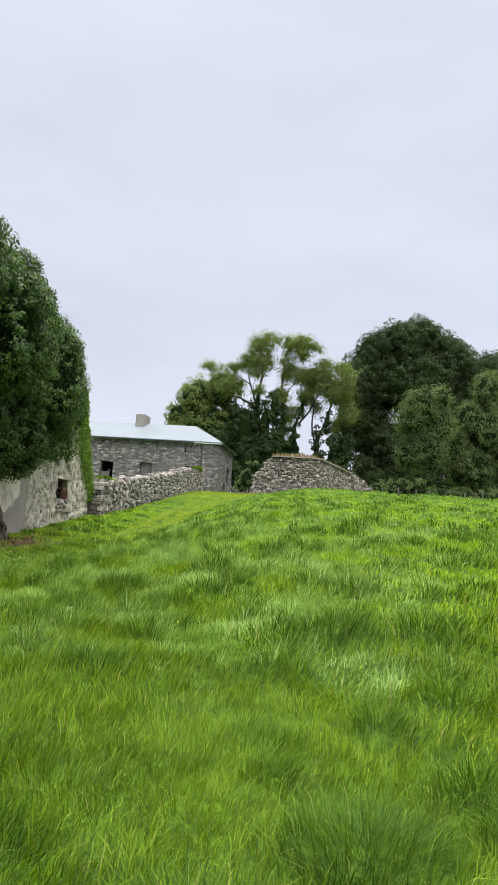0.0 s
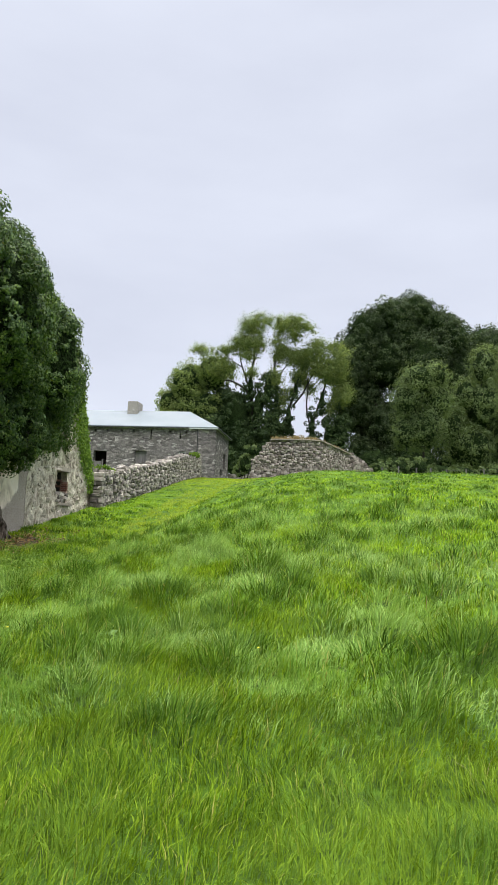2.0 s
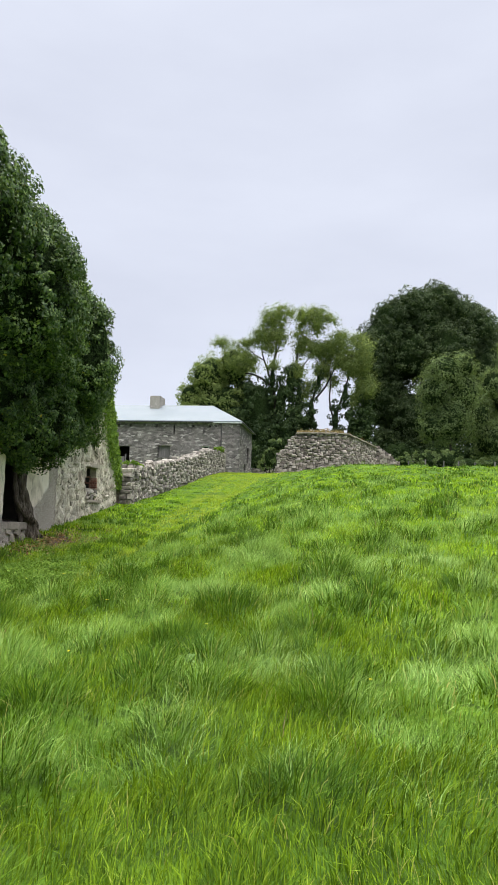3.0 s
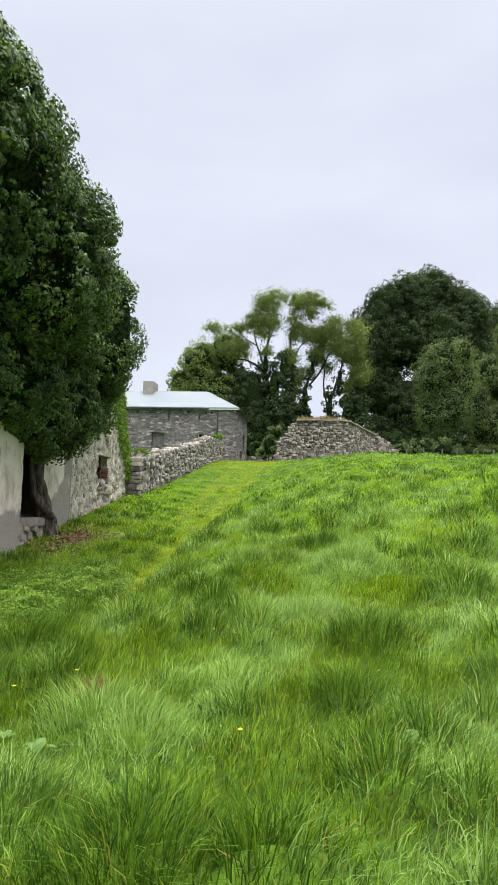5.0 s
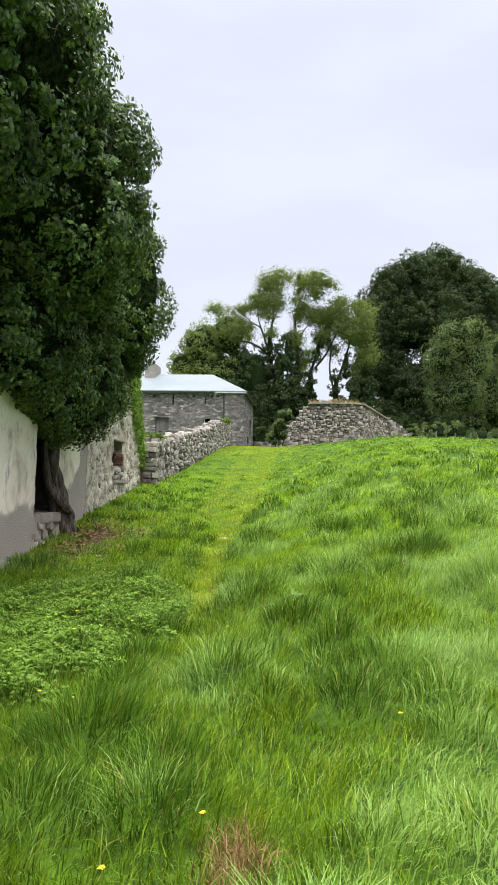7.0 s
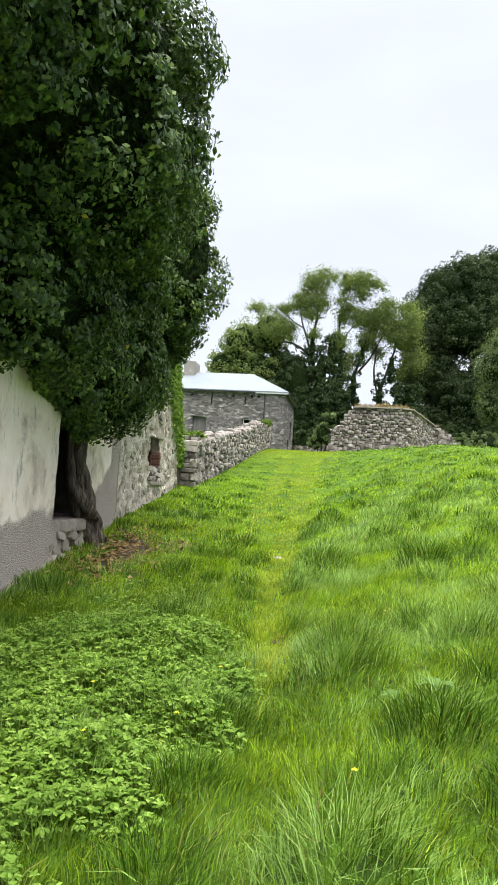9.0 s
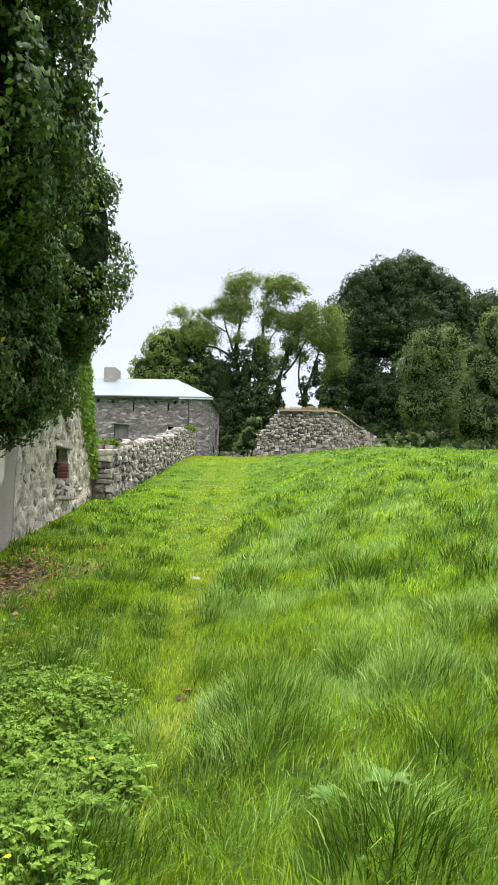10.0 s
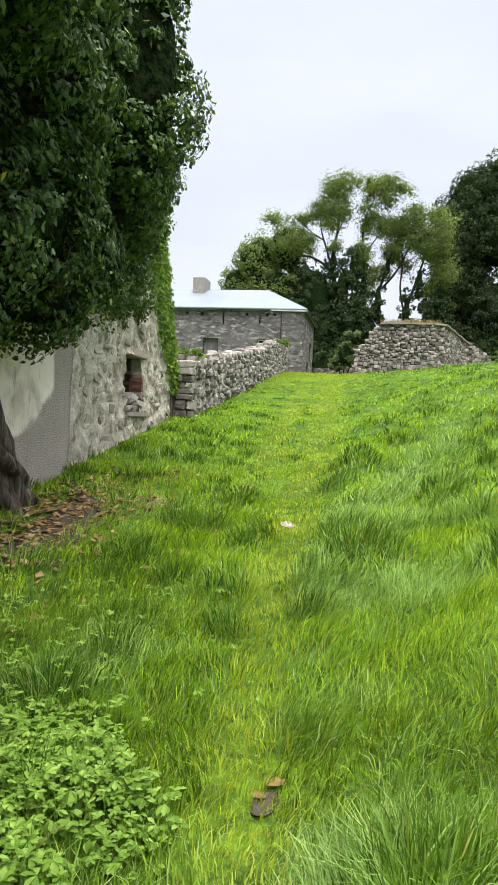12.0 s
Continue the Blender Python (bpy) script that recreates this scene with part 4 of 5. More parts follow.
def field_wall():
    line = [(-2.9, 35.2), (-1.9, 35.2), (-2.95, 62.5)]

    def low(s):
        y = 35.2 + max(0, s - 1.0)
        return ground_at(-1.9 - 0.0385 * (y - 35.2), y) - 0.05

    def top(s):
        y = 35.2 + max(0, s - 1.0)
        return float(np.interp(y, (35.2, 37, 39.4, 44.8, 50.5, 54, 59.5, 62.5), (2.42, 2.5, 2.85, 3.5, 4.35, 4.95, 5.55, 5.7))) + 0.06 * math.sin(y * 2.1) + 0.05 * math.sin(y * 5.3)
    w = thing("field_wall", (-2.2, 35.6, 1.0), "grey lichened dry-stone field wall", "wall")
    part("wall_core", core_wall(line, low, top, 0.62, 0.19), M_core, w)
    spots = courses(line, low, top, 0.165, 81)
    g = np.random.default_rng(82)
    z = low(0) + 0.02
    while z < top(1.0):
        h, cut = g.uniform(0.1, 0.2), g.uniform(-2.28, -2.0)
        for a, b in ((-2.38, cut), (cut, -1.88)) if g.random() < 0.5 else ((-2.38, -1.88),):
            spots.append((((a + b) / 2, 35.22 + g.normal(0, 0.03), z + h / 2), g.normal(0, 0.08), (b - a) * g.uniform(0.96, 1.08), g.uniform(0.25, 0.4), h * g.uniform(0.9, 1.15), g.normal(0, 0.08)))
        z += h
    y = 35.4
    while y < 62:
        l = g.uniform(0.2, 0.5)
        x = -1.9 - 0.0385 * (y - 35.2)
        for dx in (0.15, 0.45):
            spots.append(((x - dx + g.normal(0, 0.03), y + l / 2, top(y - 33.9) + g.uniform(-0.08, 0.04)), math.pi / 2 + g.normal(0, 0.2), l, 0.32, g.uniform(0.12, 0.24), g.normal(0, 0.16)))
        y += l
    spots.sort(key=lambda s: s[0][1])
    lay_stones(w, spots, M_stone, M_stone_far, 300)
    # growth on the wall head
    at, out = lobe_leaves([(-2.2, 35.9, 2.55, 0.3, 0.5, 0.16), (-2.3, 36.9, 2.6, 0.25, 0.6, 0.12), (-2.9, 59.5, 5.65, 0.3, 0.8, 0.2), (-2.8, 57.4, 5.5, 0.2, 0.4, 0.12)], 420, 0.08, 85, clump=0.1, tufts=20)
    t = thing("wall_plants", (-2.2, 36.0, 2.5), "yellow-green weeds growing on the wall head", "plants", kind="stuff")
    part("leaves", leaf_mesh(at, out, 0.09, 86), M_creeper, t, kind="stuff")


field_wall()

# ---- stone fold at the top of the slope ----


def fold():
    line = [(1.35, 60.3), (6.0, 60.3), (6.75, 60.75), (9.3, 70.0)]

    def low(s):
        return (ground_at(1.35 + s, 60.3) if s < 5 else ground_at(6.6, 60.3 + (s - 5))) - 0.1

    def top(s):
        return float(np.interp(s, (0, 0.5, 0.6, 0.9, 1.0, 1.4, 1.6, 20), (5.6, 5.7, 6.2, 6.35, 6.75, 6.9, 7.08, 7.05)))
    w = thing("stone_fold", (5, 60.4, 4.3), "round-cornered grey-pink rubble stone fold with a projecting coping", "wall")
    part("wall_core", core_wall(line, low, top, 0.6, 0.13), M_core, w)
    lay_stones(w, courses(line, low, top, 0.2, 91), M_pen, M_pen_far, 300)
    g = np.random.default_rng(92)
    s = 1.5
    pts = [Vector((*p, 0)) for p in line]
    while s < 15.2:
        l = g.uniform(0.5, 0.9)
        m = s + l / 2
        for a, b in zip(pts, pts[1:]):
            n = (b - a).length
            if m <= n:
                break
            m -= n
        d = (b - a).normalized()
        p = a + d * m - Vector((d.y, -d.x, 0)) * 0.2
        bm = bmesh.new()
        box(bm, (-l / 2 + 0.008, -0.34, -0.05), (l / 2 - 0.008, 0.34, 0.05), 0.015)
        ob = part("coping_slab", bm, M_dressed, w)
        ob.matrix_basis = Matrix.Translation((p.x, p.y, 7.1 + g.normal(0, 0.012))) @ Euler((0, g.normal(0, 0.02), math.atan2(d.y, d.x))).to_matrix().to_4x4()
        s += l
    # stub past the fold
    line2 = [(9.3, 70.0), (11.3, 70.2)]
    w2 = thing("wall_stub", (10, 70.1, 5), "broken pinkish stub of a stone wall", "wall")

    def low2(s):
        return ground_at(10, 70) - 0.1

    def top2(s):
        return 7.25 - 0.25 * s * s - 0.2 * s
    part("wall_core", core_wall(line2, low2, top2, 0.5, 0.13), M_core, w2)
    lay_stones(w2, courses(line2, low2, top2, 0.25, 93), M_pen, M_pen_far)
    # low wall in the gap towards the farm building
    line3 = [(-2.1, 71.6), (1.6, 70.6)]
    w3 = thing("low_wall", (0, 71, 4.6), "low tumbled grey stone wall under trees", "wall")

    def low3(s):
        return 4.45

    def top3(s):
        return 5.15 + 0.08 * math.sin(3 * s)
    part("wall_core", core_wall(line3, low3, top3, 0.5, 0.13), M_core, w3)
    lay_stones(w3, courses(line3, low3, top3, 0.22, 94), M_stone, M_stone_far)
    # dry grass on the coping
    n = 900
    sx = g.uniform(2.9, 9.0, n)
    yy = np.where(sx < 6.3, 60.5, 60.6 + (sx - 6.3) * 3.5) + g.normal(0.1, 0.15, n)
    at = np.stack([sx, yy, np.full(n, 7.15)], 1)
    t = thing("coping_grass", (5, 60.5, 7.14), "dry straw-coloured grass along the fold's coping", "grass", kind="stuff")
    part("blades", blades(at, g.uniform(0.1, 0.38, n), 0.025, 95, lean=0.5), M_dry, t, kind="stuff")


def blades(at, length, width, seed, lean=0.5, wind=None):
    """Bent grass blades: five points, three triangles each."""
    g = np.random.default_rng(seed)
    n = len(at)
    f = g.uniform(0, 6.283, n)
    a = g.uniform(0, 6.283, n) if wind is None else wind + g.normal(0, 0.7, n)
    bend = length * lean * g.uniform(0.3, 1.5, n)
    side = np.stack([np.cos(f), np.sin(f), np.zeros(n)], 1) * (np.broadcast_to(width, n) * g.uniform(0.6, 1.3, n))[:, None] / 2
    ahead = np.stack([np.cos(a) * bend, np.sin(a) * bend, np.zeros(n)], 1)
    rise = np.stack([np.zeros(n), np.zeros(n), np.sqrt(np.clip(length ** 2 - (bend * 0.8) ** 2, (0.25 * length) ** 2, None))], 1)
    low = at - (0, 0, 0.015)
    mid = at + ahead * 0.36 + rise * 0.62
    v = np.stack([low - side, low + side, mid - side * 0.8, mid + side * 0.8, at + ahead + rise], 1).reshape(-1, 3)
    i = np.arange(n)[:, None] * 5
    return mesh_from("blades", v, np.concatenate([i + (0, 1, 3), i + (0, 3, 2), i + (2, 3, 4)]))


fold()

# ---- trees behind ----


def tree(name, label, trunk, crowns, y, depth, material, size, per, seed, ivy_lobes=(), clump=0.4, shell=0.3, tufts=1.2, core=0.0, core_material=None):
    """A tree in the plane y: trunk limbs as lists of (x, z, radius), crown lobes as (x, z, rx, rz)."""
    g = np.random.default_rng(seed)
    base = (trunk[0][0][0], y, ground_at(trunk[0][0][0], y))
    t = thing(name, base, label, "tree")
    limbs = []
    for k, limb in enumerate(trunk):
        limbs.append(tube([(x, y + (g.normal(0, 0.5) if k and i else 0), z, r * 0.6) for i, (x, z, r) in enumerate(limb)], 7, 0.15, seed + k))
    lobes = [(x, y + g.normal(0, depth * 0.4), z, rx, (rx + rz) / 2 * 0.9, rz) for x, z, rx, rz in crowns]
    if not core:
        sprays = []
        for x, yy, z, rx, ry, rz in lobes:
            for _ in range(3):
                d = g.normal(0, 1, 3)
                d *= 0.6 / np.linalg.norm(d)
                k = g.uniform(0.55, 0.85)
                sprays.append((x + d[0] * rx, yy + d[1] * ry, z + d[2] * rz, rx * k * 1.15, ry * k, rz * k))
        lobes = sprays
    # twigs reach out into the crown
    for l in lobes:
        for _ in range(9 if core else 3):
            d = g.normal(0, 1, 3)
            d /= np.linalg.norm(d)
            p = np.array(l[:3])
            q = p + d * np.array(l[3:]) * 0.95
            limbs.append(tube([(*(p - (0, 0, l[5] * 0.5)), 0.045), (*(p * 0.5 + q * 0.5), 0.028), (*q, 0.01)], 4, 0.1, int(g.integers(999))))
    part("trunk", merged(limbs), M_treebark, t)
    at, out = lobe_leaves(lobes, per, size, seed, clump, shell, tufts, airy=not core, lump=0.17)
    part("crown", leaf_mesh(at, out, size, seed + 1, spread=0.45), material, t, kind="stuff")
    if ivy_lobes:
        il = [(x, y - 0.3, z, rx, rx, rz) for x, z, rx, rz in ivy_lobes]
        at, out = lobe_leaves(il, 80, 0.3, seed + 2, 0.5, 0.12, 1.6)
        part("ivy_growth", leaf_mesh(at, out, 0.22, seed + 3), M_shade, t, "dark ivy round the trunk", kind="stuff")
        part("inner_growth", blob_core(il, 0.62, seed), M_core_shade, t)
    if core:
        part("inner_growth", blob_core(lobes, core, seed), M_core_shade, t)
    return t


tree("tree", "tall thin-crowned sycamore leaning, ivy round its trunk",
     [[(-0.6, 4.4, 0.75), (-0.6, 7.8, 0.6), (-1.2, 11.6, 0.45), (-1.7, 14.9, 0.38), (-2.2, 16.5, 0.3), (-1.7, 19.4, 0.2), (-1.3, 22.8, 0.1), (-1.2, 24.6, 0.04)],
      [(-2.0, 15.8, 0.26), (-3.2, 16.7, 0.2), (-4.2, 17.1, 0.15), (-5.9, 17.4, 0.08), (-7.5, 18.4, 0.04)], [(-2.2, 16.6, 0.2), (-2.8, 18.4, 0.15), (-3.3, 19.8, 0.12), (-3.6, 21.8, 0.05)],
      [(-3.0, 18.9, 0.12), (-4.0, 19.6, 0.09), (-5.0, 20.4, 0.06), (-5.6, 21.0, 0.03)], [(-1.6, 19.6, 0.12), (-0.9, 21.4, 0.07), (-0.7, 23.4, 0.03)]],
     [(-8.3, 20.7, 0.9, 0.4), (-5.3, 20.9, 1.2, 0.8), (-3.4, 21.8, 1.4, 1.1), (-2.2, 23.4, 1.1, 1.3), (-1.2, 24.3, 1.0, 0.9), (-0.8, 22.4, 0.6, 1.4), (-4.3, 19.2, 1.1, 0.6), (-2.4, 20.1, 0.9, 0.6), (-6.6, 18.4, 1.3, 0.8), (-5.6, 19.4, 0.9, 0.7), (-1.5, 21.2, 0.8, 0.9), (-4.8, 17.9, 0.9, 0.4), (-1.9, 18.2, 0.5, 0.8)],
     86, 0.8, M_sycamore, 0.15, 135, 101, ivy_lobes=[(-0.9, 13.6, 0.95, 3.4), (-0.3, 9.1, 2.2, 3.8), (0.2, 16.2, 0.75, 2.2), (-1.9, 16.6, 0.5, 1.6), (0.9, 11.5, 1.0, 3.0)], clump=0.85, shell=0.4, tufts=2.6)
tree("tree", "tall open-crowned sycamore with several bare stems",
     [[(1.4, 4.6, 0.55), (1.4, 8.0, 0.42), (1.1, 14.4, 0.28), (0.7, 19.7, 0.18), (1.2, 22.4, 0.1), (2.4, 24.0, 0.05)], [(1.4, 8.0, 0.35), (2.4, 13.2, 0.28), (3.5, 17.1, 0.2), (4.7, 20.4, 0.1), (5.2, 21.5, 0.04)],
      [(4.8, 5.0, 0.5), (5.2, 11.9, 0.28), (6.4, 15.8, 0.2), (7.6, 19.8, 0.1), (8.0, 22.2, 0.03)], [(3.0, 14.5, 0.2), (4.2, 15.8, 0.16), (5.4, 18.4, 0.1), (6.2, 20.6, 0.04)], [(5.2, 12.0, 0.2), (4.6, 14.4, 0.15), (4.9, 17.0, 0.1), (4.4, 19.0, 0.04)], [(0.9, 17.4, 0.15), (1.9, 19.0, 0.1), (2.9, 20.2, 0.05)]],
     [(1.4, 24.3, 1.3, 0.8), (3.3, 24.7, 1.5, 0.7), (4.6, 23.8, 0.9, 0.6), (1.1, 22.4, 0.5, 0.8), (3.0, 22.8, 1.1, 0.6), (2.8, 19.9, 1.4, 1.2), (4.7, 20.0, 1.4, 1.4), (6.8, 20.2, 1.5, 1.5), (0.6, 17.7, 0.9, 1.4), (3.5, 18.0, 1.3, 0.8), (6.6, 18.0, 1.2, 1.3), (1.6, 14.6, 0.5, 1.6), (8.4, 19.2, 1.0, 2.2), (8.7, 16.4, 0.9, 1.8), (4.9, 16.6, 0.7, 0.8), (7.4, 14.6, 0.7, 1.0), (0.9, 20.4, 0.6, 1.2), (5.8, 22.0, 0.8, 0.7), (7.9, 21.6, 0.7, 0.8), (2.2, 21.2, 0.8, 0.6), (5.6, 18.9, 0.9, 0.9), (2.5, 16.4, 0.6, 0.9)],
     87, 0.8, M_sycamore, 0.16, 125, 111, ivy_lobes=[(1.7, 9.6, 1.7, 3.0), (5.2, 8.6, 2.0, 2.2), (8.6, 11.2, 1.2, 3.6), (1.1, 13.8, 0.6, 3.0), (2.6, 13.0, 0.5, 2.4), (5.4, 11.8, 0.5, 2.6), (7.4, 10.6, 1.0, 2.6), (6.5, 15.2, 0.4, 1.6), (3.4, 16.6, 0.4, 1.4)], clump=0.85, shell=0.4, tufts=2.6)
tree("tree", "broad leafy tree rising behind the farm building roof",
     [[(-8, 4.6, 0.6), (-8, 9, 0.5), (-8.4, 14, 0.3), (-9, 17.5, 0.1)], [(-8.1, 10, 0.3), (-6.4, 14, 0.2), (-6.2, 18, 0.08)]],
     [(-9.8, 17.2, 2.6, 2.8), (-6.8, 18.4, 2.0, 2.5), (-11.7, 15.1, 2.1, 1.9), (-7.7, 13.8, 4.2, 3.1), (-11.0, 12.0, 3.0, 3.0)],
     88, 1.2, M_sycamore, 0.18, 80, 121, clump=0.55, shell=0.14, tufts=2.2, core=0.78)
tree("tree", "dark dense evergreen behind the farm building",
     [[(-3.4, 4.6, 0.5), (-3.4, 9, 0.4), (-3.8, 14, 0.2)]],
     [(-3.7, 13.0, 2.2, 3.6), (-5.0, 15.0, 1.7, 1.8), (-2.9, 9.0, 2.2, 4.0), (-6.2, 11.0, 2.4, 3.2)],
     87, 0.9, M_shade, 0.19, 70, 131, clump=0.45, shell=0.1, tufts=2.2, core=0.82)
tree("tree", "huge dark round-headed beech at the field edge",
     [[(15.5, 5.2, 0.9), (15.4, 11, 0.75), (16, 18, 0.5), (17, 25, 0.2)], [(15.4, 12, 0.5), (12, 18, 0.3), (11.5, 23, 0.12)], [(15.6, 13, 0.5), (20, 20, 0.3), (21, 25, 0.1)]],
     [(12.4, 25.9, 2.9, 2.6), (15.2, 27.2, 3.2, 2.7), (17.9, 28.4, 2.9, 2.1), (20.7, 26.6, 2.9, 2.3), (22.7, 24.5, 2.2, 2.6), (11.0, 23.0, 2.9, 3.3), (14.5, 21.6, 3.9, 4.1), (19.3, 21.6, 3.9, 4.1), (23.4, 20.3, 2.5, 3.4)]
     + [(9.7, 20.1, 2.1, 3.8), (11.1, 15.9, 3.1, 4.0), (14.6, 13.1, 3.2, 4.0), (11.9, 9.9, 2.4, 2.5), (19.0, 14.0, 3.4, 4.5), (23.0, 14.0, 3.0, 4.5), (17.0, 9.0, 4.0, 3.2), (16.6, 24.6, 4.2, 3.4), (21.0, 23.6, 3.0, 3.0)],
     94, 1.6, M_beech, 0.2, 70, 141, clump=0.6, shell=0.1, tufts=1.9, core=0.8)
tree("tree", "dark field-edge tree with a high leafy crown",
     [[(29, 5.3, 0.7), (29, 12, 0.5), (29.5, 20, 0.2)]],
     [(27.2, 24.6, 2.7, 2.8), (29.3, 23.5, 2.8, 4.0), (27.8, 16.8, 3.4, 5.5), (33.5, 23.3, 4.0, 3.5), (34.1, 16.9, 4.0, 5.0), (27, 9.5, 4.5, 3.5), (33, 9.5, 4.5, 3.5), (39, 20, 4, 6), (40, 11, 4.5, 5)],
     99, 1.6, M_beech, 0.23, 48, 151, clump=0.7, shell=0.1, tufts=1.4, core=0.8)
tree("tree", "grey-green young ash in full soft leaf",
     [[(17.0, 5.2, 0.28), (17.0, 9, 0.22), (16.8, 13, 0.14), (17, 17, 0.04)], [(17, 8.6, 0.14), (15.6, 12, 0.08), (15.2, 14.5, 0.03)], [(17, 9.4, 0.14), (18.3, 13, 0.08), (18.6, 16, 0.03)]],
     [(16.5, 15.8, 1.8, 1.8), (18.2, 16.3, 1.2, 1.4), (15.4, 13.6, 1.7, 2.1), (18.2, 13.6, 1.8, 2.4), (17.1, 10.8, 2.1, 2.7), (15.4, 10.4, 1.4, 2.1)],
     78, 0.8, M_ash, 0.15, 95, 161, clump=0.62, shell=0.22, tufts=3.6, core=0.74)
tree("tree", "grey-green ash with a narrow leafy crown",
     [[(22.6, 5.2, 0.3), (22.6, 9, 0.24), (23.4, 14, 0.14), (23.8, 19, 0.04)], [(22.7, 9, 0.15), (21.4, 13, 0.08), (21.6, 15.5, 0.03)]],
     [(23.9, 18.3, 1.4, 2.4), (21.9, 15.2, 1.2, 1.9), (23.6, 13.9, 2.1, 3.3), (22.4, 9.4, 2.7, 2.5), (20.4, 11.8, 1.4, 2.3)],
     82, 0.8, M_ash, 0.16, 85, 171, clump=0.62, shell=0.22, tufts=3.2, core=0.74)
tree("tree", "leafy ash at the field edge",
     [[(29, 5.2, 0.35), (29, 10, 0.26), (29.4, 16, 0.1)]],
     [(27.9, 17.1, 2.4, 3.0), (30.8, 17.6, 2.5, 3.3), (27.3, 11.5, 3.3, 3.5), (31.3, 11.6, 3.3, 3.5), (35.5, 14, 3, 5)],
     84, 0.9, M_ash, 0.17, 80, 181, clump=0.5, shell=0.14, tufts=2.4, core=0.82)


def bush(label, lobes, material, size, per, seed, core=0.7):
    b = thing("bush", (lobes[0][0], lobes[0][1], ground_at(lobes[0][0], lobes[0][1])), label, "bush")
    at, out = lobe_leaves(lobes, per, size, seed, 0.24, 0.15, 2.4)
    part("leaves", leaf_mesh(at, out, size, seed + 1), material, b, kind="stuff")
    part("inner_growth", blob_core(lobes, core, seed), M_core_shade, b)
    x, y, z = lobes[0][:3]
    part("stem", merged([tube([(x + k * 0.2, y, ground_at(x, y) - 0.1, 0.05), (x + k * 0.5, y, z, 0.02)], 5) for k in (-1, 0, 1)]), M_treebark, b)


bush("low bramble hedge along the field fence", [(12.6, 76, 6.3, 1.2, 1, 1.0), (14.2, 76, 6.5, 1.5, 1, 1.1), (16.2, 76.2, 6.5, 1.5, 1, 1.1), (18.3, 76.2, 6.2, 1.4, 1, 0.9), (20.5, 76.4, 6.1, 1.5, 1, 0.9), (23.5, 77, 6.1, 2.2, 1, 1.0), (28, 78, 6.2, 3, 1, 1.1)], M_ash, 0.16, 110, 191)
bush("pale grey-leaved shrub at the fold's broken end", [(0.75, 61.3, 5.2, 0.55, 0.5, 0.9), (1.2, 61.3, 6.2, 0.6, 0.5, 0.5), (0.3, 61.8, 4.6, 0.5, 0.5, 0.6)], M_ash, 0.13, 120, 195)
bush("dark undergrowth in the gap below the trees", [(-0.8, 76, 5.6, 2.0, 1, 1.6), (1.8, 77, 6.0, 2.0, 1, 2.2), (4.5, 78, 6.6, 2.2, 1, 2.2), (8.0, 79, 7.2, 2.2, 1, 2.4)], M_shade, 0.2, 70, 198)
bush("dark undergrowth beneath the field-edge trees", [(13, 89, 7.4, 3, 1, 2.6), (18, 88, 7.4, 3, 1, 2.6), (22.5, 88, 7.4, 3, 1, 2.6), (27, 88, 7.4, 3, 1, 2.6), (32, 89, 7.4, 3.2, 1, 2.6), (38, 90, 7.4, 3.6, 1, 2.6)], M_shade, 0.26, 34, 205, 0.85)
bush("dead twiggy growth over the fold's coping", [(4.6, 62.5, 7.3, 0.8, 0.5, 0.7)], M_dry, 0.12, 60, 199, 0.3)

# ---- field fence ----


def fence():
    xs = [12.6, 14.1, 15.7, 17.1, 18.6, 20.3, 22.0, 23.6, 25.3, 27.0, 28.8, 30.5]
    f = thing("fence", (12.6, 74, ground_at(12.6, 74)), "old grey wooden posts strung with sagging wire", "fence")
    g = np.random.default_rng(8)
    tops = []
    for x in xs:
        z = ground_at(x, 74)
        bm = bmesh.new()
        h = g.uniform(1.05, 1.4)
        box(bm, (-0.06, -0.06, -0.5), (0.06, 0.06, h), 0.015)
        ob = part("post", bm, M_board, f)
        ob.matrix_basis = pose(x, 74, z, g.normal(0, 3), g.normal(0, 3), 0)
        tops.append((x, z + h))
    for k in range(4):
        part("wire", merged([tube([(x, 73.93, z - 0.12 - 0.3 * k, 0.008) for x, z in tops], 4)]), M_gutter, f)


fence()

# ---- grass and small growth ----
TREAD = [(8.4, 6.5), (6.0, 9.6), (3.6, 12.6), (2.9, 15.0), (2.4, 20.0)]


def from_tread(x, y):
    best = np.full(np.shape(x), 1e9)
    for (ax, ay), (bx, by) in zip(TREAD, TREAD[1:]):
        n = (bx - ax) ** 2 + (by - ay) ** 2
        t = np.clip(((x - ax) * (bx - ax) + (y - ay) * (by - ay)) / n, 0, 1)
        best = np.minimum(best, np.hypot(x - ax - t * (bx - ax), y - ay - t * (by - ay)))
    return best


def wall_gap(x, y):
    """How far a place lies out from the foot of the ruin and the field wall."""
    foot = np.where(y < 27.7, face_x(y), np.where(y < 35.2, rubble_x(y), -1.9 - 0.0385 * (y - 35.2)))
    return x - foot


def scatter(x0, x1, y0, y1, density, lo, hi, seed):
    """Even random places in a box of the plan, kept to the visible meadow and to a band of distances from the tread."""
    g = np.random.default_rng(seed)
    n = int((x1 - x0) * (y1 - y0) * density)
    x, y = g.uniform(x0, x1, n), g.uniform(y0, y1, n)
    d = from_tread(x, y)
    ok = (d >= lo) & (d < hi) & (wall_gap(x, y) > 0.02) & (x < 9.6 + 0.5 * (y - 6)) & ~((y > 60.2) & (x > 1.3) & (x < 9.5))
    return x[ok], y[ok]


